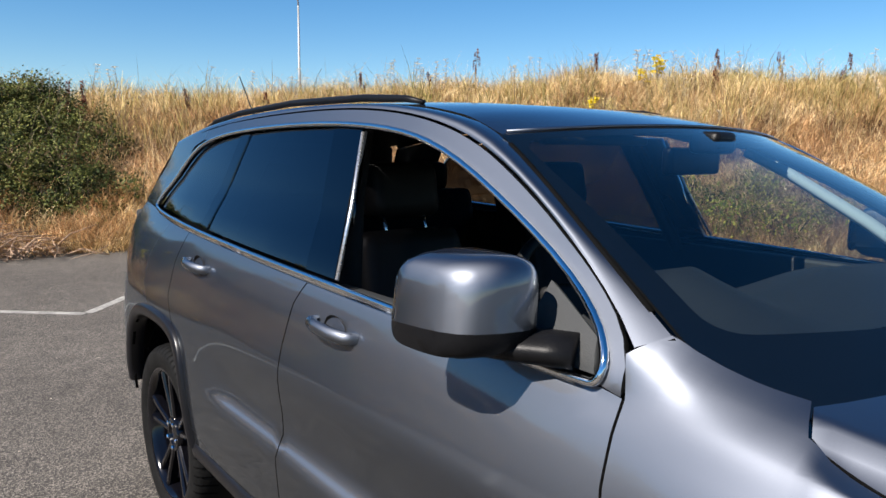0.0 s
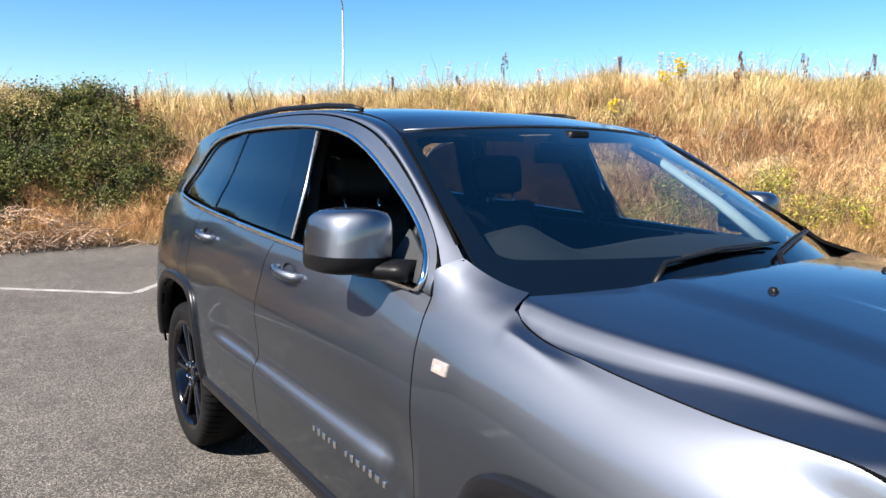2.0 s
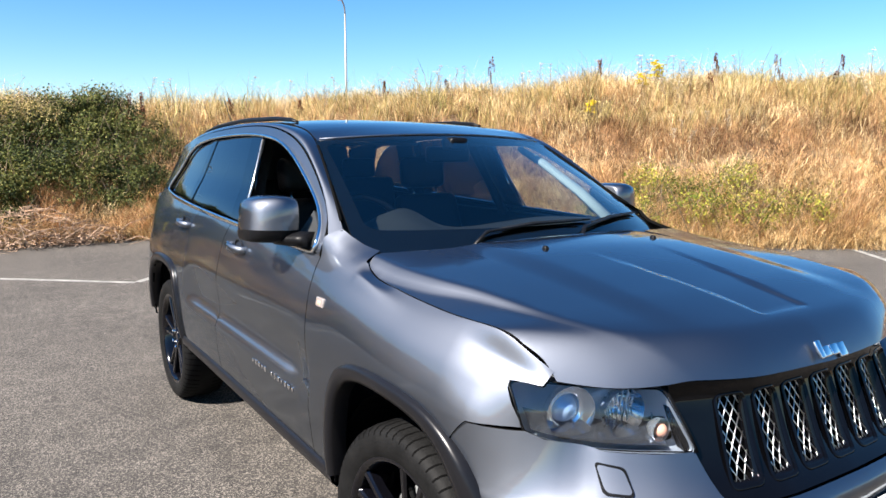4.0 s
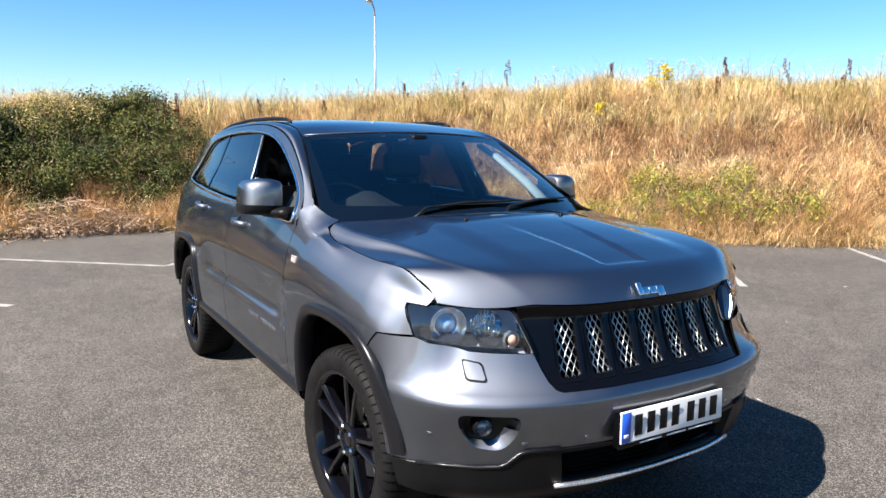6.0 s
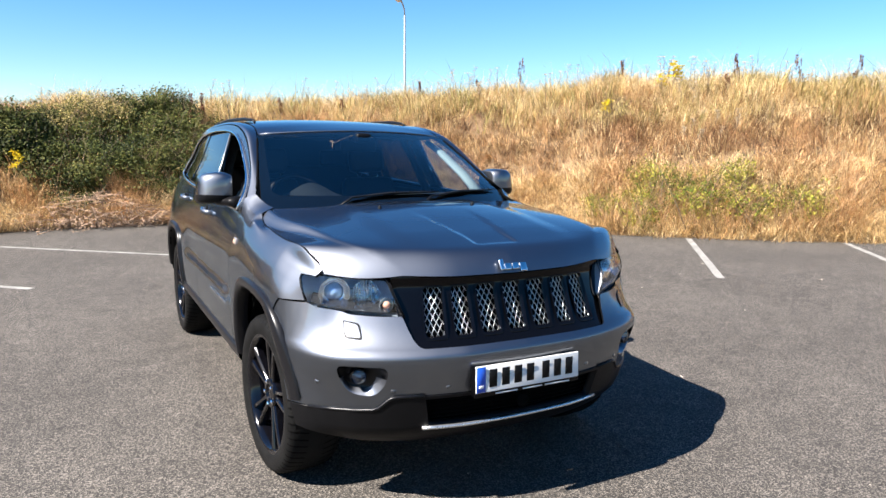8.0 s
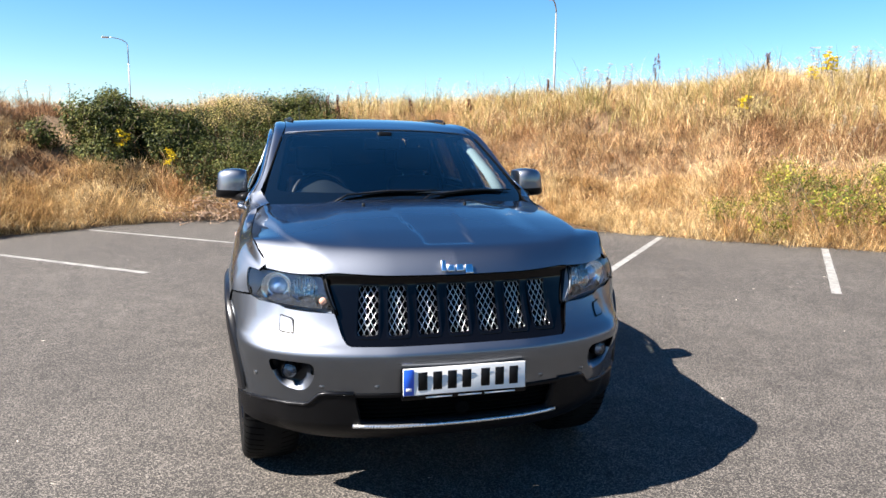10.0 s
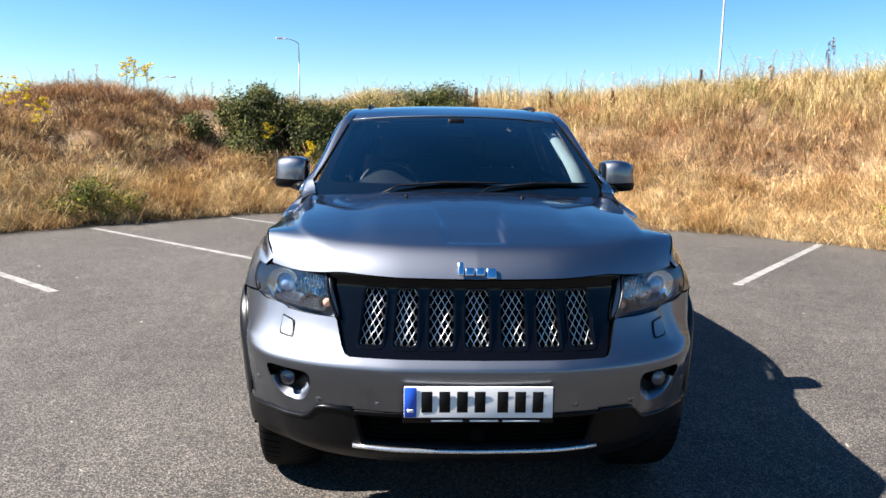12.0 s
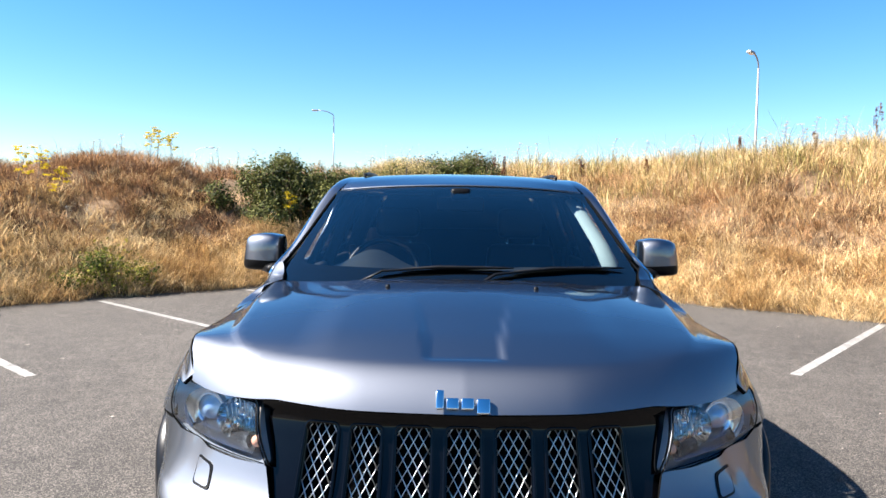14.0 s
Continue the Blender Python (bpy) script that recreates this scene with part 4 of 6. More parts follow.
def bonnet_top(x, y):
    """A crowned top, a short steep wall along its crease, and a flank out to the wing."""
    a = abs(x)
    he, c, ch, cz = EDGE_H(min(y, 1.24)), CROWN(y), CREASE_H(y), CREASE_Z(y)
    k = 2 * (c - cz) / ch
    z = c - (c - cz) * (a / ch) ** 2 if a < ch else cz - k * (a - ch)
    wide = max(0.02, he - ch)
    wall = min(WALL(y), wide - 0.006)
    steep = 0.45 + 0.45 * smooth(0.34, 0.65, y)
    flank = max(0.04, (cz - EDGE_T(y) - steep * wall) / (wide - wall))
    z -= (steep - k) * bend(a - ch, 0.0, 0.014)
    z += (steep - flank) * bend(a - ch, wall, 0.014)
    s = max(0.0, y - NOSE(a))
    z -= (0.060 + 0.008 * (1 - smooth(0.25, 0.75, a))) * math.exp(-s / 0.040) + 0.33 * bend(0.088 - s, 0.0, 0.03)
    z += 0.008 * (1 - smooth(0.36, 0.50, a)) * smooth(0.0, 0.35, s)          # broad power bulge
    w = 0.105 + 0.055 * smooth(0.27, 0.9, y)                                 # shallow pressed recess
    z -= 0.007 * (1 - smooth(w - 0.016, w + 0.016, a)) * smooth(0.262, 0.284, y) * (1 - smooth(0.45, 0.95, y))
    return Vector((x, y, z))


# longitudinal lines of the side skin: (half-breadth, height) against y, from the sill up
YS = (0.40, 0.53, 0.65, 0.90, 1.28, 1.53, 2.1, 2.7, 3.4, 3.83, 4.3, 4.62)


def line(*v):
    return Curve(*zip(YS, v))


SIDE = [
    (line(.885, .922, .930, .935, .930, .926, .926, .926, .930, .935, .915, .86), line(*[.44] * 12)),
    (line(.893, .934, .946, .955, .951, .947, .947, .947, .951, .955, .935, .87), line(*[.60] * 12)),
    (line(.893, .937, .950, .960, .957, .955, .955, .955, .957, .960, .940, .875), line(*[.75] * 12)),
    (line(.842, .928, .944, .955, .951, .948, .946, .946, .948, .951, .930, .865), line(*[.93] * 12)),
    (line(.836, .897, .917, .930, .929, .921, .919, .919, .919, .917, .895, .84), line(1.0, 1.02, 1.04, 1.05, 1.07, 1.07, 1.07, 1.07, 1.08, 1.08, 1.09, 1.1)),
    (line(.822, .868, .890, .900, .893, .890, .894, .894, .889, .876, .842, .80), line(1.045, 1.07, 1.09, 1.105, 1.15, 1.16, 1.165, 1.175, 1.19, 1.205, 1.22, 1.235)),
    (line(.808, .848, .866, .874, .859, .863, .869, .867, .855, .833, .783, .74), line(1.062, 1.10, 1.122, 1.135, 1.20, 1.217, 1.232, 1.247, 1.27, 1.285, 1.312, 1.325)),
]
SHOULDER_Z = Curve((1.24, bonnet_top(EDGE_H(1.24), 1.24).z), (1.272, 1.225), (1.35, 1.236), (1.42, 1.249), (1.502, 1.272), (1.552, 1.279), (1.6, 1.280))
INNER_H = Curve((1.302, 0.744), (1.36, 0.757), (1.42, 0.766), (1.46, 0.777), (1.502, 0.792), (1.552, 0.806), (1.6, 0.806))
INNER_Z = Curve((1.302, 1.252), (1.36, 1.260), (1.42, 1.274), (1.46, 1.290), (1.502, 1.311), (1.552, 1.318), (1.6, 1.32))
LEDGE = Curve((1.45, 0.0), (1.62, 1.0), (2.2, 1.0), (3.0, 1.0), (3.35, 0.0), (4.0, 0.0))
LEDGE_Z = Curve((1.45, 0.70), (1.55, 0.725), (1.75, 0.755), (2.6, 0.755), (3.4, 0.77))
_sections = {}


def section(y):
    k = round(y, 4)
    if k not in _sections:
        pts = [(h(y), z(y)) for h, z in SIDE]
        if y < 1.60:
            zs = bonnet_top(EDGE_H(y), y).z if y < 1.24 else SHOULDER_Z(y)
            pts.append((EDGE_H(y), zs))
            q = smooth(1.1, 1.26, y)
            pts.append((EDGE_H(y) - 0.04 - 0.03 * q, zs + 0.030 - 0.009 * q) if y < 1.302 else (INNER_H(y), INNER_Z(y)))
        else:
            pts.append((pts[-1][0] - 0.05, pts[-1][1] + 0.06))
            pts.append((pts[-1][0] - 0.05, pts[-1][1] + 0.06))
        n = len(pts)
        vs = [i / (n - 1) for i in range(n)]
        _sections[k] = (Curve(*[(v, p[0]) for v, p in zip(vs, pts)]), Curve(*[(v, p[1]) for v, p in zip(vs, pts)]))
    return _sections[k]


def side_skin(s):
    def f(y, v):
        h, z = section(y)
        zz = z(v)
        k = max(0.0, min(1.0, LEDGE(y))) if 1.45 < y < 3.4 else 0.0
        zc = LEDGE_Z(y)
        hh = h(v) - 0.026 * k * smooth(zc - 0.025, zc + 0.03, zz) * (1 - smooth(zc + 0.05, zc + 0.24, zz))
        return Vector((s * hh, y, zz))
    return f


def V_at(y, z):
    """The v of the side skin at a height."""
    _, zc = section(y)
    lo, hi = 0.0, 1.0
    for _ in range(30):
        m = (lo + hi) / 2
        if zc(m) < z:
            lo = m
        else:
            hi = m
    return lo


BELT_H, BELT_Z = SIDE[6]


def house(s, off=0.0):
    """The leaning side of the cabin above the belt line, over (y, z)."""
    def f(y, z):
        q = max(0.0, (z - BELT_Z(y)) / 0.435)
        h = BELT_H(y) - 0.150 * q ** 1.15 - 0.028 * smooth(0.0, 0.45, q) - 0.020 * (1 - smooth(1.70, 2.35, y)) * smooth(0.03, 0.35, q) + off
        return Vector((s * h, y, z))
    return f


WHEELS = (0.911, 3.826)
WZ = 0.387
# wheel-arch outlines about the hub: y, z
ARCH_OUT = [(0.425, 0.10), (0.395, 0.30), (0.355, 0.46), (0.27, 0.532), (0.12, 0.558), (-0.10, 0.558), (-0.27, 0.53), (-0.388, 0.455), (-0.462, 0.33), (-0.502, 0.21), (-0.515, 0.13)]
ARCH_IN = [(0.375, 0.10), (0.35, 0.28), (0.315, 0.41), (0.24, 0.482), (0.11, 0.507), (-0.09, 0.507), (-0.24, 0.482), (-0.335, 0.41), (-0.405, 0.29), (-0.445, 0.18), (-0.455, 0.12)]


def arch_pts(yw, shape):
    return [(yw + a, WZ + b) for a, b in shape]


SHUT_F = [(1.420, 0.455), (1.465, 0.52), (1.475, 0.70), (1.505, 0.95), (1.530, 1.08), (1.535, 1.16), (1.535, 1.212)]
SHUT_M = [(2.62, 0.455), (2.655, 0.60), (2.660, 0.85), (2.665, 1.05), (2.645, 1.17), (2.595, 1.243)]
SHUT_R = [(3.395, 0.455), (3.42, 0.62), (3.47, 0.80), (3.60, 0.935), (3.68, 1.02), (3.685, 1.14), (3.64, 1.278)]
GAP = 0.003
GAP_B = 0.005
DLO = [(1.605, 1.222), (2.2, 1.243), (2.9, 1.262), (3.6, 1.288), (4.22, 1.314), (4.27, 1.335), (4.16, 1.43), (4.00, 1.555), (3.86, 1.615), (3.60, 1.652), (3.2, 1.672), (2.75, 1.676),
       (2.39, 1.652), (2.155, 1.596), (1.865, 1.459), (1.635, 1.325), (1.578, 1.268), (1.580, 1.230)]
for _ in range(2):                                                       # soften the corners
    DLO = [q for a, b in zip(DLO, DLO[1:] + DLO[:1]) for q in ((a[0] * 0.75 + b[0] * 0.25, a[1] * 0.75 + b[1] * 0.25), (a[0] * 0.25 + b[0] * 0.75, a[1] * 0.25 + b[1] * 0.75))]
OUTER = [(1.539, 1.214), (1.548, 1.290), (1.705, 1.40), (1.91, 1.53), (2.12, 1.633), (2.38, 1.692), (2.72, 1.717), (3.2, 1.712), (3.62, 1.692)]


def flat_line(s, pts, off=0.0):
    g = house(s, off)
    return [g(y, z) for y, z in pts]


def shrink(poly, d):
    """An outline moved inward by d."""
    n = len(poly)
    area = sum(poly[i][0] * poly[(i + 1) % n][1] - poly[(i + 1) % n][0] * poly[i][1] for i in range(n))
    k = 1 if area > 0 else -1
    out = []
    for i in range(n):
        p, a, b = Vector(poly[i]), Vector(poly[i - 1]), Vector(poly[(i + 1) % n])
        t0, t1 = (p - a).normalized(), (b - p).normalized()
        nn = Vector((-t0.y - t1.y, t0.x + t1.x)) * k
        if nn.length < 1e-6:
            nn = Vector((-t0.y, t0.x)) * k
        nn.normalize()
        c = max(0.45, nn.dot(Vector((-t0.y, t0.x)) * k))
        out.append(tuple(p + nn * d / c))
    return out


car = thing("car", "dark grey metallic off-road car with black wheels and grille", "car", (0, 2.37, 0))


# ---- car: body panels ----
def build_side(s):
    skin = side_skin(s)
    # front wing
    arch = [(y, z) for y, z in arch_pts(WHEELS[0], ARCH_IN) if z > 0.45]
    up = [(y - GAP, z) for y, z in SHUT_F]
    outline = [(y, V_at(y, z)) for y, z in dense(up, 0.05, False)]
    V7 = 7 / 8
    outline += [(1.552 - GAP, V7)]
    outline += [(y, 1.0) for y in (1.502, 1.48, 1.46, 1.44, 1.42, 1.39, 1.36, 1.33, 1.302)]
    outline += [(y, V7) for y in (1.272, 1.26, 1.24, 1.2, 1.1, 1.0, 0.9, 0.8, 0.7, 0.6, 0.52, 0.47, 0.43, 0.41, 0.39, 0.374)]
    outline += [(y, V_at(y, z)) for y, z in ((0.376, 1.046), (0.392, 1.047), (0.42, 1.048), (0.452, 1.048), (0.450, 1.03), (0.430, 0.992), (0.404, 0.942), (0.45, 0.940), (0.527, 0.936))]
    outline += [(y, V_at(y, z)) for y, z in dense([(0.60, 0.845)] + [p for p in arch[::-1] if p[0] > 0.60], 0.05, False)]
    outline += [(1.30, V_at(1.30, 0.455))]
    wing = panel("front_wing", outline, skin, PAINT, car, step=0.022)
    # front door
    o = dense([(y + GAP, z) for y, z in SHUT_F], 0.06, False)
    top = [(y, BELT_Z(y) - 0.001) for y in (1.58, 1.8, 2.0, 2.2, 2.4, 2.585)]
    mid = dense([(y - GAP, z) for y, z in SHUT_M[::-1]], 0.06, False)
    door = panel("front_door", [(y, V_at(y, z)) for y, z in o + top + mid], skin, PAINT, car, step=0.045)
    o = dense([(y + GAP, z) for y, z in SHUT_M], 0.06, False)
    top = [(y, BELT_Z(y) - 0.001) for y in (2.64, 2.8, 3.0, 3.2, 3.4, 3.625)]
    mid = dense([(y - GAP, z) for y, z in SHUT_R[::-1]], 0.06, False)
    rdoor = panel("rear_door", [(y, V_at(y, z)) for y, z in o + top + mid], skin, PAINT, car, step=0.045)
    # rear quarter
    o = dense([(y + GAP, z) for y, z in SHUT_R if z > 0.86], 0.06, False)
    top = [(y, BELT_Z(y) - 0.001) for y in (3.66, 3.8, 4.0, 4.2, 4.4, 4.6)]
    rear = [(4.62, 1.1), (4.62, 0.8), (4.62, 0.46), (4.3, 0.46)]
    ar = [p for p in arch_pts(WHEELS[1], [(-a, b) for a, b in ARCH_IN]) if p[0] > 3.52][::-1]
    panel("rear_quarter", [(y, V_at(y, z)) for y, z in o + top + rear + ar], skin, PAINT, car, step=0.05)
    # wheel-arch flares
    for yw, sh, nm in ((WHEELS[0], 1, "front_flare"), (WHEELS[1], -1, "rear_flare")):
        outer = arch_pts(yw, [(a * sh, b) for a, b in ARCH_OUT])
        inner = arch_pts(yw, [(a * sh, b) for a, b in ARCH_IN])
        rows = []
        n = 60
        oo, ii = resample(outer, n), resample(inner, n)
        for k, (dx, mixv) in enumerate(((-0.012, 1.0), (0.010, 0.97), (0.017, 0.80), (0.018, 0.45), (0.012, 0.12), (0.0, 0.0), (-0.05, -0.02))):
            row = []
            for (ya, za), (yb, zb) in zip(oo, ii):
                y, z = yb + (ya - yb) * mixv, zb + (za - zb) * mixv
                h = abs(flare_base(y, z))
                row.append((s * (h + (dx * smooth(0.36, 0.56, y) - 0.004 * (1 - smooth(0.36, 0.56, y)) if dx > 0 else dx)), y, z))
            rows.append(row)
        grid_mesh(nm, rows, SATIN, car, "dark satin wheel-arch flare", flip=(s * sh < 0))
    # sill moulding
    rows = []
    prof = ((0.925, 0.512), (0.943, 0.503), (0.950, 0.482), (0.946, 0.458), (0.928, 0.438), (0.89, 0.422), (0.80, 0.410))
    for h, z in prof:
        rows.append([(s * h, y, z + 0.0) for y in (1.30, 1.5, 1.9, 2.4, 2.9, 3.2, 3.41)])
    grid_mesh("sill_moulding", rows, SATIN, car, "dark satin sill moulding", flip=(s > 0))
    # door frame band between the chrome and the shut line
    g = house(s, 0.004)
    soft = lambda L, n: [p[:2] for p in resample([(*q, 0) for q in L], n)]
    band = soft(OUTER, 50) + [(3.98, 1.66), (4.02, 1.60), (3.9, 1.63)] + soft(DLO[32:-3], 50) + [(1.575, 1.222)]
    panel("door_frame", band, g, PAINT, car, step=0.03, thick=0.02)
    # chrome round the side windows
    bm = bmesh.new()
    loop = [house(s, 0.012)(y, z) for y, z in DLO]
    loop.append(loop[0])
    tube(bm, [p for p in loop], 0.0085, 6, up=(s, 0, 0))
    part("window_trim", bm, CHROME, car, "bright chrome window surround")
    # flat bright moulding under the side windows
    ys = [1.63 + 0.0857 * k for k in range(31)]
    rows = [[house(s, off)(y, BELT_Z(y) + dz) for y in ys] for dz, off in ((-0.010, 0.002), (-0.008, 0.010), (0.006, 0.011), (0.012, 0.006))]
    grid_mesh("belt_moulding", rows, CHROME, car, "bright chrome belt moulding", flip=(s > 0))
    # side glass
    inner_dlo = shrink(DLO, 0.012)
    def clip(y0b, y0t, y1b, y1t):
        """The window outline between two leaning lines, each given by its y at the belt and at the roof."""
        out = dense(inner_dlo, 0.05)
        for yb, yt, sg in ((y0b, y0t, 1), (y1b, y1t, -1)):
            side = [sg * (y - yb - (yt - yb) * (z - 1.25) / 0.42) for y, z in out]
            cut = []
            for i, (p, d) in enumerate(zip(out, side)):
                q, e = out[i - 1], side[i - 1]
                if d * e < 0:
                    k = e / (e - d)
                    cut.append((q[0] + (p[0] - q[0]) * k, q[1] + (p[1] - q[1]) * k))
                if d >= 0:
                    cut.append(p)
            out = cut
        return out
    gg = house(s, -0.004)
    panel("rear_door_glass", clip(2.605, 2.735, 3.49, 3.39), gg, TINTED, car, step=0.06, thick=0.004, label="dark tinted rear door window")
    panel("quarter_glass", clip(3.535, 3.445, 9, 9), gg, TINTED, car, step=0.06, thick=0.004, label="dark tinted quarter window")
    pb = house(s, 0.001)
    panel("b_pillar_trim", clip(2.465, 2.595, 2.625, 2.755), pb, PILLAR, car, step=0.04, thick=0.02, label="gloss black pillar trim")
    panel("c_pillar_trim", clip(3.475, 3.375, 3.55, 3.46), pb, PILLAR, car, step=0.04, thick=0.02, label="gloss black pillar trim")
    bm = bmesh.new()
    tube(bm, [house(s, 0.002)(y, z) for y, z in ((2.452, 1.262), (2.52, 1.45), (2.58, 1.645))], 0.006, 6)
    part("window_channel", bm, SILVER, car, "bright window channel")
    if s > 0:
        panel("front_door_glass", clip(1.76, 1.90, 2.47, 2.64), gg, CLEAR, car, step=0.06, thick=0.004)
    # mirror triangle
    panel("mirror_panel", [(1.60, 1.235), (1.78, 1.24), (1.77, 1.36), (1.62, 1.29)], pb, DASH, car, step=0.04, thick=0.02)
    # A-pillar and roof rail strip
    inner = [(0.792, 1.497, 1.306), (0.760, 1.60, 1.360), (0.720, 1.755, 1.452), (0.678, 1.925, 1.553), (0.640, 2.09, 1.643), (0.615, 2.25, 1.688), (0.605, 2.5, 1.722),
             (0.60, 2.9, 1.738), (0.60, 3.4, 1.733), (0.59, 3.95, 1.703), (0.57, 4.45, 1.645)]
    o3 = [tuple(house(s, 0.0)(1.544, 1.287))] + [tuple(house(s, 0.0)(y, z + 0.006)) for y, z in OUTER[1:]] + [tuple(house(s, 0.0)(3.98, 1.668)), tuple(house(s, 0.0)(4.40, 1.60))]
    n = 44
    A = resample([(s * a, b, c) for a, b, c in inner], n)
    B = resample(o3, n)
    rows = []
    for k in range(9):
        t = k / 8
        row = []
        for i, (a, b) in enumerate(zip(A, B)):
            a, b = Vector(a), Vector(b)
            m = (a + b) / 2 + Vector((s * 0.030, 0, 0.014)) * (0.1 + 0.9 * smooth(0, 9, i))
            p = a * (1 - t) ** 2 + m * 2 * t * (1 - t) + b * t * t
            row.append(p)
        rows.append(row)
    rs = grid_mesh("roof_side", rows, PAINT, car, flip=(s < 0))
    bm = bmesh.new()
    tube(bm, [Vector(r[0]) + Vector((0, -0.001, 0)) for r in rows], 0.0022, 5)
    part("pillar_seam", bm, VOID, rs)
    rows = [[Vector(p) + Vector((-s * 0.0, 0, 0)) for p in B], [Vector(p) + Vector((-s * 0.03, 0, -0.008)) for p in B]]
    grid_mesh("door_seal", rows, TRIM, car)
    bm = bmesh.new()
    tube(bm, [Vector(p) + Vector((-s * 0.003, 0, -0.004)) for p in A if 1.53 < p[1] < 2.08], 0.008, 6)
    part("windscreen_seal", bm, VOID, car)
    # D-pillar and rear upper quarter
    dpil = [(y, z) for y, z in [(4.02, 1.605), (4.16, 1.445), (4.27, 1.345), (4.25, 1.32), (4.6, 1.328), (4.52, 1.45), (4.40, 1.60), (3.98, 1.665)]]
    panel("rear_pillar", dpil, house(s, 0.003), PAINT, car, step=0.05, thick=0.02)
    # roof rail
    bm = bmesh.new()
    pts = [(s * 0.555, 2.50, 1.732), (s * 0.558, 2.58, 1.745), (s * 0.565, 2.8, 1.757), (s * 0.57, 3.3, 1.762), (s * 0.567, 3.8, 1.742), (s * 0.56, 4.1, 1.715), (s * 0.555, 4.25, 1.68)]
    tube(bm, pts, [0.008, 0.013, 0.015, 0.015, 0.015, 0.013, 0.008], 8, flat=0.8)
    part("roof_rail", bm, TRIM, car, "black roof rail")
    # door handles
    for y, z, dr in ((2.40, 1.148, door), (3.42, 1.172, rdoor)):
        h = abs(skin(y, V_at(y, z)).x)
        bm = bmesh.new()
        pts = [(s * (h - 0.005), y - 0.105, z - 0.004), (s * (h + 0.022), y - 0.085, z - 0.002), (s * (h + 0.034), y - 0.03, z), (s * (h + 0.034), y + 0.04, z + 0.002),
               (s * (h + 0.024), y + 0.085, z + 0.004), (s * (h - 0.005), y + 0.10, z + 0.004)]
        tube(bm, pts, [0.012, 0.014, 0.015, 0.015, 0.015, 0.012], 10, up=(0, 0, 1), flat=1.25)
        part("door_handle", bm, PAINT, dr)
        bm = bmesh.new()
        lathe(bm, [(0.0, 0.036), (-0.004, 0.034), (-0.014, 0.025), (-0.02, 0.0)], 24)
        bmesh.ops.transform(bm, matrix=Matrix.Translation((s * (h + 0.0015), y, z)) @ Matrix.Diagonal((s, 1.5, 1.0, 1)), verts=bm.verts)
        part("handle_cup", bm, SATIN, dr)
    # side repeater
    if s:
        h = abs(skin(1.402, V_at(1.402, 1.073)).x)
        bm = bmesh.new()
        rbox(bm, (s * (h + 0.001), 1.402, 1.073), (0.014, 0.062, 0.034), 0.006, 3, rot=Matrix.Rotation(-s * radians(12), 4, "Y"))
        rp = part("side_repeater", bm, REPEAT, wing, "clear side indicator lamp")
        bm = bmesh.new()
        rbox(bm, (s * (h + 0.008), 1.404, 1.073), (0.004, 0.024, 0.014), 0.002, 2, rot=Matrix.Rotation(-s * radians(12), 4, "Y"))
        part("bulb", bm, AMBER, rp)
    # badge bars on the door: unreadable letters as raised bright bars
    for i in range(13):
        if i == 5:
            continue
        y = 2.075 - i * 0.038
        z = 0.70 + 0.0
        h = abs(skin(y, V_at(y, z)).x)
        bm = bmesh.new()
        rbox(bm, (s * (h + 0.002), y, z), (0.005, 0.012 + 0.004 * (i % 3), 0.017 + 0.003 * ((i * 2) % 3)), 0.002, 2)
        part("badge_bar", bm, CHROME, door)


def flare_base(y, z):
    """Half-breadth of the body where the flare sits; the bumper's corner ahead of the front wheel."""
    zz = min(max(z, 0.45), 1.0)
    if y < 0.42:
        yy = 0.42
        return side_skin(1)(yy, V_at(yy, zz)).x - (0.42 - y) * 0.35
    yy = min(y, 4.45)
    return side_skin(1)(yy, V_at(yy, zz)).x


def resample(pts, n):
    pts = [Vector(p) for p in pts]
    # corner-cutting to soften the bends
    for _ in range(2):
        new_pts = [pts[0]]
        for a, b in zip(pts[:-1], pts[1:]):
            new_pts += [a.lerp(b, 0.25), a.lerp(b, 0.75)]
        new_pts.append(pts[-1])
        pts = new_pts
    L = [0.0]
    for a, b in zip(pts[:-1], pts[1:]):
        L.append(L[-1] + (b - a).length)
    out = []
    j = 0
    for k in range(n):
        t = L[-1] * k / (n - 1)
        while j < len(L) - 2 and L[j + 1] < t:
            j += 1
        u = (t - L[j]) / max(1e-9, L[j + 1] - L[j])
        out.append(tuple(pts[j].lerp(pts[j + 1], min(1, u))))
    return out


for s in (-1, 1):
    build_side(s)


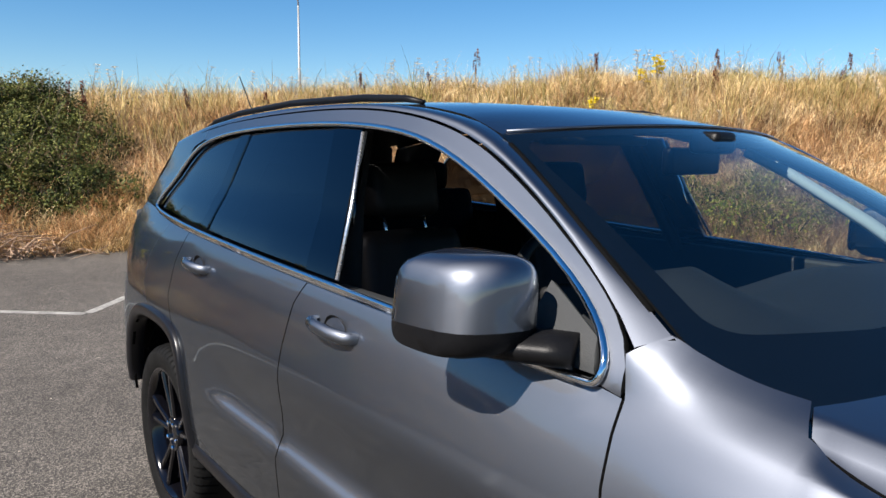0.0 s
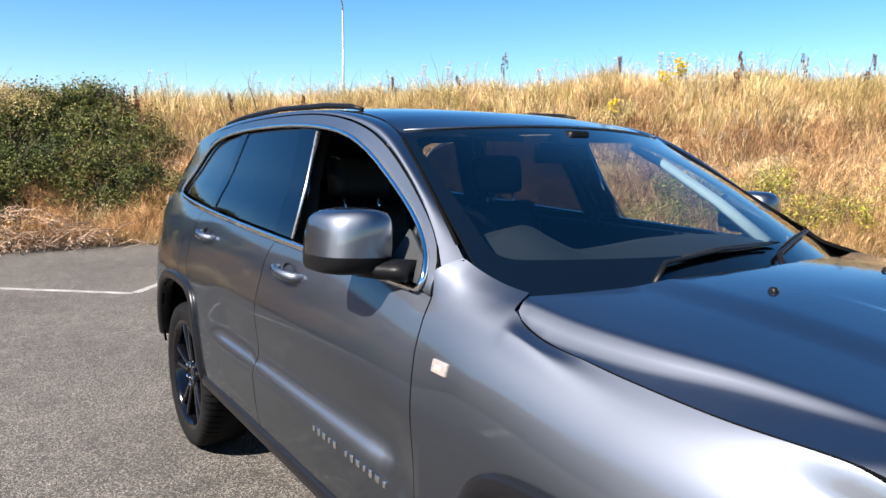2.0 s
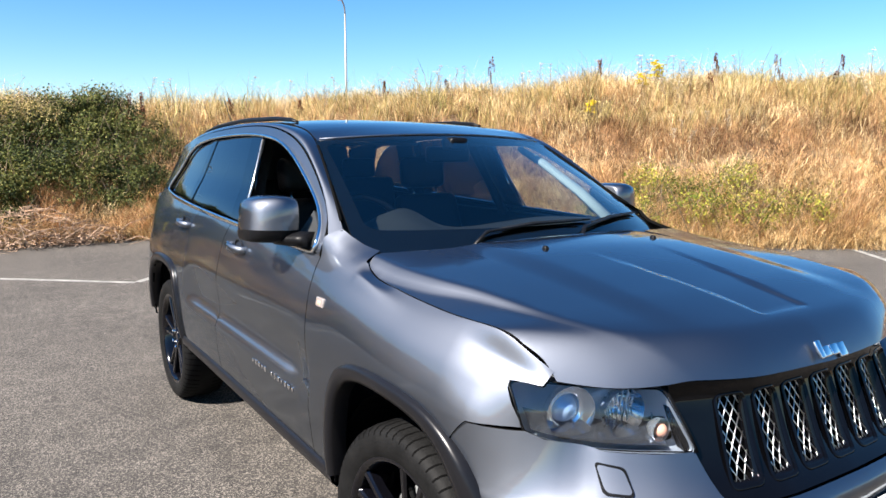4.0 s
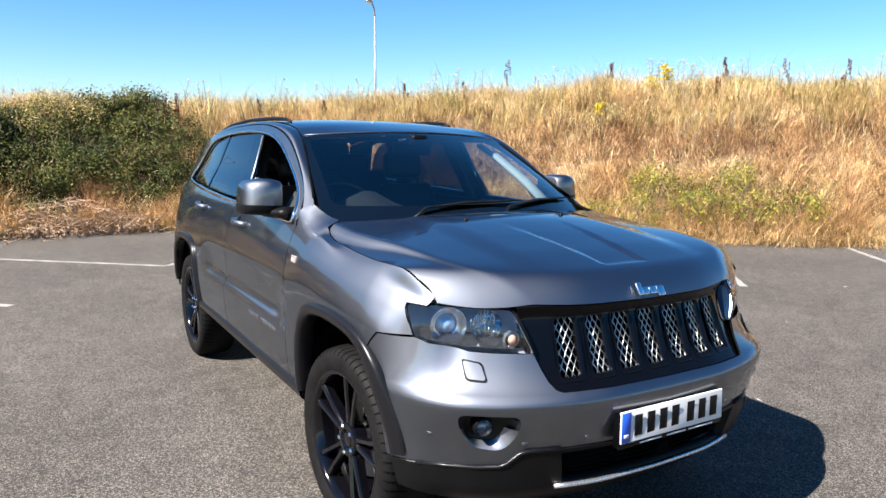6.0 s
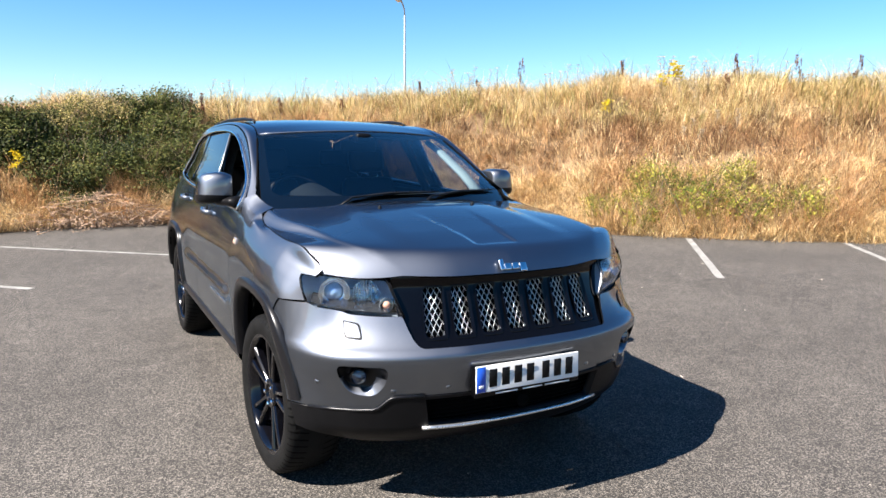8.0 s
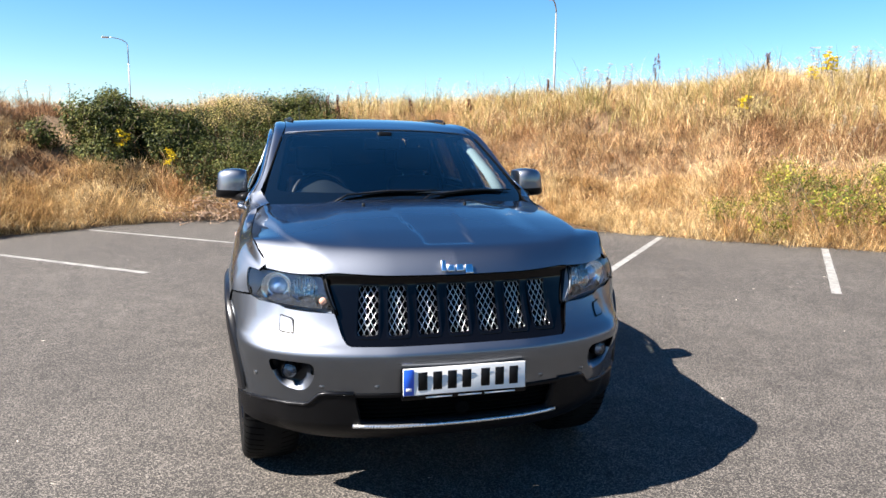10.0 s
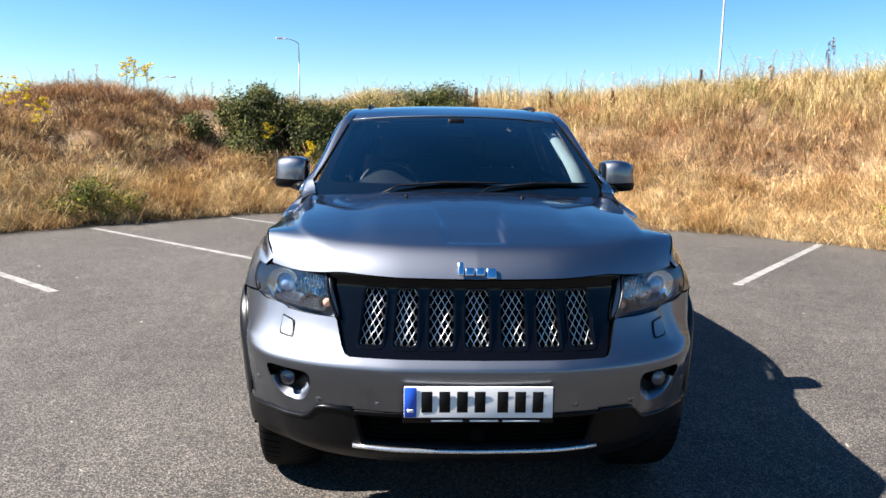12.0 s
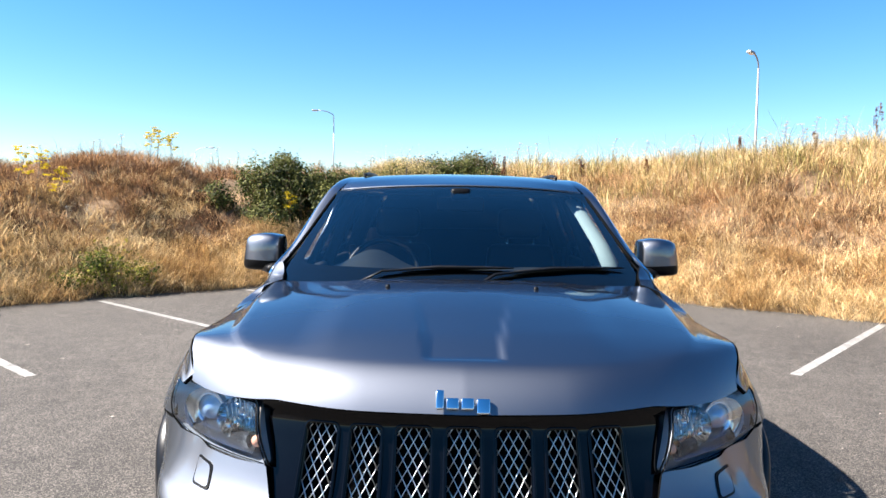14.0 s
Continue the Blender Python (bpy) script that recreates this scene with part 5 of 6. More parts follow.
def build_bonnet():
    hs = [0.775 - 0.0155 * k for k in range(51)]
    front = [(-h, NOSE(h) + 0.004) for h in hs] + [(h, NOSE(h) + 0.004) for h in hs[::-1][1:]]
    right = [(EDGE_H(y) - GAP_B, y) for y in (0.40, 0.45, 0.52, 0.6, 0.7, 0.8, 0.9, 1.0, 1.1, 1.18, 1.225, 1.25)]
    back = [(0.798, 1.274), (0.745, 1.298), (0.69, 1.276), (0.60, 1.245), (0.5, 1.215), (0.25, 1.165), (0.0, 1.15)]
    back += [(-x, y) for x, y in back[-2::-1]]
    left = [(-x, y) for x, y in right[::-1]]
    # rows of points along the crease and its wall, so that both stay crisp
    runs = []
    for s in (-1, 1):
        for k, off in ((0, -0.010), (0, -0.003), (0, 0.004), (0.5, 0.0), (1, -0.005), (1, 0.003), (1, 0.011)):
            run = []
            for i in range(105):
                y = 0.32 + 0.009 * i
                x = CREASE_H(y) + k * WALL(y) + off
                if x < EDGE_H(y) - GAP_B - 0.004:
                    run.append((s * x, y))
            runs.append(run)
    b = panel("bonnet", front + right + back + left, bonnet_top, PAINT, car, step=0.019, thick=0.02, out=(0, 0, 1), lines=runs)
    for s in (-1, 1):
        bm = bmesh.new()
        p = bonnet_top(0.274 * s, 0.975)
        rbox(bm, p + Vector((0, 0.004, 0.004)), (0.022, 0.026, 0.016), 0.006, 2, taper=(0.6, 0.6))
        part("washer_jet", bm, TRIM, b, "black washer jet")
    return b


BONNET = build_bonnet()


# ---- car: front ----
def build_front():
    grille = [(-0.53, 1.037), (-0.505, 0.885), (-0.485, 0.80), (-0.462, 0.772), (0.462, 0.772), (0.485, 0.80), (0.505, 0.885), (0.53, 1.037)]
    fog = rounded([(0.603, 0.703), (0.785, 0.708), (0.780, 0.645), (0.748, 0.584), (0.660, 0.570), (0.612, 0.630)], 0.04, 5)
    top_r = [(a_of(x, z + 0.003), z + 0.003) for x, _, z in LAMP_LOW] + [(a_of(0.88, 0.933), 0.933), (0.932, 0.929)]
    low_r = [(0.938, 0.88), (0.936, 0.80), (0.927, 0.68), (0.918, 0.5), (0.82, 0.505), (0.67, 0.513), (0.645, 0.525), (0.60, 0.565), (0.575, 0.572), (0.40, 0.572)]
    edge = [(0.483, 0.778), (0.503, 0.80), (0.524, 0.84)]
    o = [(-0.462, 0.771), (0.462, 0.771)] + edge + top_r + low_r
    o += [(-h, z) for h, z in low_r[::-1]] + [(-h, z) for h, z in top_r[::-1]] + [(-h, z) for h, z in edge[::-1]]
    b = panel("front_bumper", o, fascia, PAINT, car, holes=[fog, [(-h, z) for h, z in fog]], step=0.02, thick=0.008)
    # dark lower apron with its intake
    ap = [(0.40, 0.569), (0.575, 0.569), (0.60, 0.562), (0.645, 0.522), (0.67, 0.510), (0.82, 0.502), (0.912, 0.497), (0.905, 0.40), (0.80, 0.345), (0.5, 0.335), (0.0, 0.335)]
    ap = ap + [(-h, z) for h, z in ap[-2::-1]]
    intake = [(-0.455, 0.555), (-0.435, 0.428), (0.435, 0.428), (0.455, 0.555)]
    a = panel("lower_apron", ap, fascia, TRIM, car, holes=[intake], step=0.04, thick=0.04, lift=0.006, label="dark grey lower bumper apron")
    # edge highlight lip over the apron
    for s in (-1, 1):
        bm = bmesh.new()
        pts = [fascia(s * h, z) + Vector((0, -0.006, 0)) for h, z in ((0.46, 0.571), (0.575, 0.570), (0.602, 0.562), (0.645, 0.522), (0.67, 0.511), (0.74, 0.507), (0.82, 0.503), (0.88, 0.499))]
        tube(bm, pts, 0.007, 6)
        part("apron_lip", bm, SATIN, a)
    # silver strip
    bm = bmesh.new()
    tube(bm, [fascia(h, 0.416 + 0.006 * (h / 0.47) ** 2) + Vector((0, -0.014, 0)) for h in [-0.47 + 0.94 * k / 16 for k in range(17)]], 0.0085, 8)
    part("bumper_strip", bm, SILVER, a, "thin bright silver strip")
    # intake: dark back and slats, near-black for the shade inside, and honeycomb bars
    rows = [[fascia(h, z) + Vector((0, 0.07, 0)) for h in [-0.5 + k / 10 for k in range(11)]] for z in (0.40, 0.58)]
    ib = grid_mesh("intake_shade", rows, VOID, a)
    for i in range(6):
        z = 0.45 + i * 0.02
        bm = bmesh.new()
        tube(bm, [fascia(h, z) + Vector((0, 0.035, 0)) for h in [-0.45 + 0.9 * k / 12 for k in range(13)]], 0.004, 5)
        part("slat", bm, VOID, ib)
    bm = bmesh.new()
    lathe(bm, [(0, 0.028), (0.01, 0.030), (0.014, 0.024), (0.004, 0.0)], 24, m=Matrix.Translation((0, 0.045, 0.495)) @ Matrix.Rotation(radians(-90), 4, "Z"))
    part("sensor", bm, VOID, a)
    # parking sensors
    for h, z in ((0.585, 0.60), (-0.585, 0.60), (0.36, 0.605), (-0.36, 0.605), (0.85, 0.62), (-0.85, 0.62)):
        p = fascia(h, z)
        g = (fascia(h + 0.01, z) - fascia(h - 0.01, z)).normalized()
        nn = Vector((g.y, -g.x, 0))
        bm = bmesh.new()
        lathe(bm, [(-0.003, 0.0125), (0.0010, 0.0118), (0.0014, 0.0)], 16, m=Matrix.Translation(p) @ nn.to_track_quat("X", "Z").to_matrix().to_4x4())
        part("parking_sensor", bm, PAINT, b)
    # number plate
    bm = bmesh.new()
    rbox(bm, (0, -0.004, 0.632), (0.52, 0.008, 0.112), 0.003, 2, rot=Matrix.Rotation(radians(-2), 4, "X"))
    pl = part("number_plate", bm, WHITEPL, car, "white number plate with dark bars and a blue end")
    bm = bmesh.new()
    rbox(bm, (0, 0.012, 0.618), (0.530, 0.030, 0.126), 0.004, 2)
    part("plate_holder", bm, BLACK, pl)
    bm = bmesh.new()
    rbox(bm, (-0.2375, -0.0092, 0.632), (0.043, 0.003, 0.108), 0.001, 1)
    bb = part("blue_band", bm, BLUEPL, pl)
    bm = bmesh.new()
    rbox(bm, (-0.2375, -0.0110, 0.602), (0.022, 0.0015, 0.012), 0.0005, 1)
    part("plate_bar", bm, WHITEPL, pl)
    for i in range(7):
        x = -0.180 + i * 0.0615 + (0.018 if i >= 4 else 0)
        bm = bmesh.new()
        rbox(bm, (x, -0.0102, 0.634), (0.038, 0.002, 0.076), 0.0008, 1)
        part("plate_bar", bm, TRIM, pl)
    for i, (x, w) in enumerate(((-0.11, 0.11), (0.02, 0.10), (0.15, 0.13))):
        bm = bmesh.new()
        rbox(bm, (x, -0.0045, 0.5635), (w, 0.003, 0.006), 0.001, 1)
        part("plate_bar", bm, WHITEPL, pl)
    # grille: gloss black surround with seven openings, chromed mesh behind
    def gs(h, z):
        p = fascia(h, z)
        p.y += 0.022 - 0.02 * smooth(0.99, 1.04, z)
        return p
    holes = []
    for i in range(7):
        c = (i - 3) * 0.132
        holes.append(rounded([(c - 0.043, 0.803), (c + 0.043, 0.803), (c + 0.044, 0.994), (c - 0.044, 0.994)], 0.018, 4))
    go = [(-0.60, 1.052), (-0.555, 0.885), (-0.515, 0.81), (-0.468, 0.766), (0.468, 0.766), (0.515, 0.81), (0.555, 0.885), (0.60, 1.052)]
    g = panel("grille", go, gs, BLACK, car, holes=holes, step=0.03, thick=0.03, label="gloss black seven-slot grille")
    # added sheet behind the slots, near-black in place of the depth's shade
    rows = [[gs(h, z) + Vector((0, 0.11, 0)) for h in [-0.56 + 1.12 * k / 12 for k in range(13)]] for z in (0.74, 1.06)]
    grid_mesh("grille_shade", rows, VOID, g)
    for i in range(7):
        c = (i - 3) * 0.132
        # bevelled frame of the opening
        bm = bmesh.new()
        loop = rounded([(c - 0.053, 0.792), (c + 0.053, 0.792), (c + 0.054, 1.003), (c - 0.054, 1.003)], 0.024, 5)
        ring0 = [gs(h, z) + Vector((0, -0.003, 0)) for h, z in loop]
        inn = rounded([(c - 0.043, 0.803), (c + 0.043, 0.803), (c + 0.044, 0.994), (c - 0.044, 0.994)], 0.018, 5)
        ring1 = [gs(h, z) + Vector((0, -0.008, 0)) for h, z in [((a[0] + b[0]) / 2, (a[1] + b[1]) / 2) for a, b in zip(loop, inn)]]
        ring2 = [gs(h, z) + Vector((0, 0.018, 0)) for h, z in inn]
        rr = [[bm.verts.new(p) for p in r] for r in (ring0, ring1, ring2)]
        for r0, r1 in zip(rr[:-1], rr[1:]):
            for k in range(len(r0)):
                bm.faces.new((r0[k], r0[(k + 1) % len(r0)], r1[(k + 1) % len(r0)], r1[k]))
        sl = part("slot_frame", bm, BLACK, g)
        # diamond mesh
        bm = bmesh.new()
        x0, x1, z0, z1 = c - 0.044, c + 0.044, 0.802, 0.995
        pitch = 0.026
        for sg in (1, -1):
            k = -12
            while k < 14:
                a = (x0 if sg > 0 else x1) + k * pitch
                pts = []
                for j in range(9):
                    z = z0 + (z1 - z0) * j / 8
                    x = a + sg * (z - z0) * 0.62
                    if x0 <= x <= x1:
                        pts.append((x, z))
                # exact ends on the frame
                lo = max(z0, min(z1, z0 + ((x0 if sg > 0 else x1) - a) / (sg * 0.62)))
                hi = max(z0, min(z1, z0 + ((x1 if sg > 0 else x0) - a) / (sg * 0.62)))
                if hi - lo > 0.006:
                    seg = [lo + (hi - lo) * j / 3 for j in range(4)]
                    tube(bm, [gs(a + sg * (z - z0) * 0.62, z) + Vector((0, 0.014 + 0.002 * sg, 0)) for z in seg], 0.0015, 5)
                k += 1
        part("mesh_insert", bm, WIRE, sl, "chromed diamond mesh")
    # emblem on the bonnet's nose: plain raised shapes
    for x, w, hgt, dz in ((-0.062, 0.020, 0.050, 0.004), (-0.030, 0.032, 0.030, -0.006), (0.008, 0.032, 0.030, -0.006), (0.048, 0.034, 0.040, -0.012)):
        bm = bmesh.new()
        rbox(bm, (x, 0.128, 1.074 + dz), (w, 0.010, hgt), 0.004, 2, rot=Matrix.Rotation(radians(-32), 4, "X"))
        part("emblem_bar", bm, CHROME, BONNET, "bright chrome emblem shape")
    # fog lamps and headlamps
    for s in (-1, 1):
        fog_lamp(s, b)
        headlamp(s)
        ca = a_of(0.708, 0.838)
        for grow, mt, lift, nm in ((0.005, TRIM, 0.003, "washer_seal"), (0.0, PAINT, 0.005, "washer_cover")):
            o = rounded([(s * (ca + 0.032 + grow), 0.868 + grow), (s * (ca - 0.030 - grow), 0.858 + grow), (s * (ca - 0.048 - grow), 0.808 - grow), (s * (ca + 0.010 + grow), 0.812 - grow)], 0.012, 4)
            panel(nm, o, fascia, mt, b, step=0.02, thick=0.004, out=(s * 0.5, -1, 0.3), lift=lift)


def fog_lamp(s, b):
    # recess bowl
    rim = rounded([(0.603, 0.703), (0.785, 0.708), (0.780, 0.645), (0.748, 0.584), (0.660, 0.570), (0.612, 0.630)], 0.04, 5)
    rows = []
    cx, cz = 0.695, 0.655
    for k, dy in ((1.0, 0.002), (0.97, 0.02), (0.86, 0.055), (0.5, 0.065), (0.02, 0.065)):
        rows.append([fascia(s * (cx + (h - cx) * k), cz + (z - cz) * k) + Vector((0, dy, 0)) for h, z in rim])
    r = grid_mesh("fog_recess", rows, SATIN, b, closed=True)
    p = fascia(s * 0.705, 0.656) + Vector((0, 0.018, 0))
    bm = bmesh.new()
    lathe(bm, [(-0.05, 0.033), (0.0, 0.034), (0.004, 0.032), (-0.004, 0.029)], 28, m=Matrix.Translation(p) @ Matrix.Rotation(radians(-90 + s * 14), 4, "Z"))
    fl = part("fog_lamp", bm, TRIM, r)
    bm = bmesh.new()
    lathe(bm, [(0.0, 0.029), (-0.012, 0.024), (-0.028, 0.012), (-0.03, 0.0)], 24, m=Matrix.Translation(p) @ Matrix.Rotation(radians(-90 + s * 14), 4, "Z"))
    part("reflector", bm, SMOKE, fl)
    bm = bmesh.new()
    lathe(bm, [(0.0, 0.030), (0.006, 0.022), (0.008, 0.0)], 24, m=Matrix.Translation(p) @ Matrix.Rotation(radians(-90 + s * 14), 4, "Z"))
    part("lens", bm, LENS, fl)
    # broad painted chamfer along the foot of the recess
    foot = [q for q in rim if q[1] < 0.662]
    rows = [[fascia(s * (cx + (h - cx) * k), cz + (z - cz) * k) + Vector((0, dy, 0)) for h, z in foot] for k, dy in ((1.0, 0.0), (0.90, 0.008), (0.70, 0.038))]
    grid_mesh("recess_lip", rows, PAINT, r, flip=(s > 0))


# base and head of the headlamp's face, from the grille outward: half-breadth, y, z
LAMP_LOW = [(0.512, 0.165, 0.886), (0.60, 0.224, 0.886), (0.70, 0.292, 0.892), (0.808, 0.376, 0.914), (0.842, 0.402, 0.932)]
LAMP_TOP = [(0.552, 0.232, 1.034), (0.64, 0.276, 1.040), (0.72, 0.330, 1.044), (0.80, 0.402, 1.047), (0.846, 0.455, 1.046)]
LU = (0, 0.27, 0.55, 0.86, 1.0)
LOW_C = [Curve(*zip(LU, [p[k] for p in LAMP_LOW])) for k in range(3)]
TOP_C = [Curve(*zip(LU, [p[k] for p in LAMP_TOP])) for k in range(3)]


def lamp_skin(s):
    """Face of the headlamp over (u, w), each 0 to 1, scaled to metres."""
    def f(U, W):
        u, w = U / 0.42, W / 0.14
        lo = Vector([c(u) for c in LOW_C])
        hi = Vector([c(u) for c in TOP_C])
        p = lo.lerp(hi, w) + Vector((0.5, -0.85, 0.1)) * 0.018 * 4 * w * (1 - w)
        return Vector((s * p.x, p.y, p.z))
    return f


def headlamp(s):
    f = lamp_skin(s)
    lamp = rounded([(-0.006, -0.004), (0.424, -0.004), (0.424, 0.143), (0.0, 0.143)], 0.022, 4)
    lens = panel("headlamp", lamp, f, LENS, car, step=0.025, thick=0.004, label="clear headlamp with projector and chrome reflectors", out=(s * 0.5, -1, 0.2))
    big = [(-0.012, -0.004), (0.426, -0.004), (0.426, 0.147), (-0.012, 0.147)]
    panel("lamp_flange", big, f, TRIM, lens, holes=[shrink(lamp, 0.004)], step=0.03, thick=0.0, out=(s * 0.5, -1, 0.2), lift=-0.007)
    rim = dense(lamp, 0.02)
    rows = []
    for k, dy in ((0.995, 0.004), (0.985, 0.028), (0.95, 0.070), (0.6, 0.125), (0.03, 0.14)):
        rows.append([f(0.21 + (h - 0.21) * k, 0.07 + (z - 0.07) * k) + Vector((-s * dy * 0.5, dy, 0)) for h, z in rim])
    grid_mesh("housing", rows, BOWL, lens, closed=True)
    bm = bmesh.new()
    edge = [f(h, z) for h, z in dense(lamp, 0.01)]
    tube(bm, edge + [edge[0]], 0.0022, 5)
    part("lamp_seal", bm, TRIM, lens)
    # projector
    p = Vector((s * 0.728, 0.385, 0.972))
    turn = Matrix.Translation(p) @ Matrix.Rotation(radians(-90 + s * 14), 4, "Z")
    bm = bmesh.new()
    lathe(bm, [(0.034, 0.066), (0.022, 0.064), (-0.004, 0.056), (-0.012, 0.050), (0.010, 0.047), (0.012, 0.042), (-0.012, 0.036)], 36, m=turn)
    pr = part("projector_ring", bm, CHROME, lens)
    bm = bmesh.new()
    lathe(bm, [(-0.014, 0.038), (0.0, 0.036), (0.012, 0.028), (0.02, 0.015), (0.023, 0.0)], 32, m=turn)
    part("projector_lens", bm, LENSBALL, pr)
    # high-beam bowl, ribbed
    p2 = Vector((s * 0.622, 0.300, 0.972))
    turn2 = Matrix.Translation(p2) @ Matrix.Rotation(radians(-90 + s * 10), 4, "Z")
    bm = bmesh.new()
    lathe(bm, [(0.016, 0.058), (0.008, 0.055), (-0.02, 0.047), (-0.045, 0.03), (-0.06, 0.012), (-0.04, 0.008), (-0.02, 0.008), (-0.018, 0.0)], 40, m=turn2)
    bw = part("reflector", bm, CHROME, lens)
    for k in range(-4, 5):
        bm = bmesh.new()
        x = k * 0.011
        r = math.sqrt(max(0.0, 0.050 ** 2 - x * x))
        tube(bm, [turn2 @ Vector((-0.030 + abs(x) * 0.4, x, -r)), turn2 @ Vector((-0.040 + abs(x) * 0.4, x, 0)), turn2 @ Vector((-0.030 + abs(x) * 0.4, x, r))], 0.0026, 4)
        part("rib", bm, SILVER, bw)
    # bright shelf below the lamps
    rows = []
    for w, dp in ((0.10, 0.012), (0.26, 0.05), (0.30, 0.085)):
        rows.append([f(0.06 + 0.33 * k / 10, 0.14 * w) + Vector((-s * dp * 0.5, dp, 0)) for k in range(11)])
    grid_mesh("chrome_shelf", rows, SMOKE, lens)
    # indicator bulb
    p3 = Vector((s * 0.552, 0.236, 0.928))
    bm = bmesh.new()
    bmesh.ops.create_uvsphere(bm, u_segments=16, v_segments=10, radius=0.017, matrix=Matrix.Translation(p3))
    part("indicator_bulb", bm, AMBER, lens)
    bm = bmesh.new()
    lathe(bm, [(0.004, 0.030), (-0.015, 0.027), (-0.03, 0.015), (-0.03, 0)], 20, m=Matrix.Translation(p3) @ Matrix.Rotation(radians(-90), 4, "Z"))
    part("indicator_bowl", bm, SILVER, lens)


LENSBALL = material("projector_glass", (0.25, 0.35, 0.5), 0.03, 0.3, vary=0.03, scale=10, coat=1.0)
build_front()


# ---- car: roof, windscreen, rear ----
def windscreen_surf(a, t):
    """a from -1 to 1 across, t from 0 at the scuttle to 1 at the roof."""
    w = 0.775 + (0.642 - 0.775) * t
    yb = 1.19 + 0.268 * abs(a) ** 2.1
    yt = 1.985 + 0.105 * a * a
    zb = 1.262 + 0.010 * a * a
    zt = 1.668 - 0.028 * a * a
    bow = 0.035 * math.sin(math.pi * t) * (1 - 0.85 * a * a)
    return Vector((a * w, yb + (yt - yb) * t - bow * 0.45, zb + (zt - zb) * t + bow * 0.9))


def roof_surf(x, y):
    q = abs(x) / 0.61
    c = Curve((1.97, 1.668), (2.1, 1.694), (2.4, 1.736), (2.8, 1.760), (3.3, 1.760), (3.9, 1.732), (4.45, 1.666))(y)
    e = Curve((1.97, 1.60), (2.09, 1.640), (2.25, 1.688), (2.5, 1.722), (2.9, 1.738), (3.4, 1.733), (3.95, 1.703), (4.45, 1.645))(y)
    return Vector((x, y, c - (c - e) * min(1.2, q) ** 2.2))


def build_top():
    ws = panel("windscreen", [(-0.995, -0.14), (0.995, -0.14), (0.995, 0.99), (-0.995, 0.99)], windscreen_surf, WINDSCREEN, car, step=0.09, thick=0.0, out=(0, -1, 0.6), label="clear windscreen with dark shaded border")
    # black ceramic border
    panel("windscreen_border", [(-0.998, -0.14), (0.998, -0.14), (0.998, 0.99), (-0.998, 0.99)], windscreen_surf, VOID, ws,
          holes=[rounded([(-0.925, 0.09), (0.925, 0.09), (0.945, 0.95), (-0.945, 0.95)], 0.08, 5)], step=0.08, thick=0.0, out=(0, -1, 0.6), lift=-0.004)
    # scuttle between bonnet and glass
    xs = [-0.775 + 1.55 * k / 30 for k in range(31)]
    rows = [[Vector((x, 1.04 + 0.13 * abs(x / 0.77) ** 2, 1.18 - 0.012 * (x / 0.77) ** 2)) for x in xs],
            [windscreen_surf(x / 0.775, -0.13) + Vector((0, 0, -0.006)) for x in xs]]
    grid_mesh("scuttle", rows, SCUTTLE, car, "black plastic scuttle panel")
    o = [(x, 1.992 + 0.103 * (x / 0.632) ** 2) for x in [-0.628 + 1.256 * k / 12 for k in range(13)]]
    o += [(0.612, 2.25), (0.603, 2.5), (0.598, 2.9), (0.598, 3.4), (0.588, 3.95), (0.568, 4.45), (0, 4.50)]
    o += [(-0.568, 4.45), (-0.588, 3.95), (-0.598, 3.4), (-0.598, 2.9), (-0.603, 2.5), (-0.612, 2.25)]
    roof = panel("roof", o, roof_surf, PAINT, car, step=0.05, thick=0.02, out=(0, 0, 1))
    # bright edge along the roof's front
    bm = bmesh.new()
    tube(bm, [windscreen_surf(a, 1.0) + Vector((0, -0.002, 0.002)) for a in [-0.97 + 1.94 * k / 16 for k in range(17)]], 0.004, 6)
    part("roof_front_seal", bm, PAINT, roof)
    # aerial
    bm = bmesh.new()
    tube(bm, [(-0.42, 3.95, 1.70), (-0.42, 4.05, 1.80), (-0.42, 4.16, 1.93)], [0.006, 0.0035, 0.0025], 6)
    part("aerial", bm, TRIM, roof)
    # wipers
    for path in (((-0.52, -0.05), (-0.42, 0.035), (-0.12, 0.075), (0.20, 0.075)), ((0.06, -0.06), (0.18, 0.03), (0.50, 0.07), (0.84, 0.06))):
        pts = [windscreen_surf(a, t) + Vector((0, -0.008, 0.016)) for a, t in path]
        bm = bmesh.new()
        tube(bm, pts, [0.009, 0.009, 0.007, 0.005], 6, flat=0.6)
        w = part("wiper", bm, TRIM, car, "black windscreen wiper")
        bm = bmesh.new()
        q = [windscreen_surf(a, t + 0.012) + Vector((0, -0.004, 0.009)) for a, t in ((path[1][0] + 0.10, path[1][1] + 0.02), path[2], path[3])]
        tube(bm, q + [q[2] + (q[2] - q[1]) * 0.25], [0.003, 0.008, 0.006, 0.003], 6)
        part("blade", bm, RUBBER, w)
    # tailgate and rear bumper close the back
    rows = []
    for z, yb, hs in ((0.42, 4.66, 0.84), (0.60, 4.76, 0.87), (0.80, 4.77, 0.875), (0.93, 4.76, 0.865), (1.10, 4.74, 0.84), (1.235, 4.72, 0.80), (1.325, 4.69, 0.74), (1.45, 4.62, 0.70), (1.60, 4.52, 0.64), (1.655, 4.45, 0.57)):
        row = []
        for k in range(21):
            a = -1 + 2 * k / 20
            row.append((a * hs, yb - (yb - (4.62 if z < 1.33 else 4.62 - (z - 1.325) * 0.62)) * abs(a) ** 4, z))
        rows.append(row)
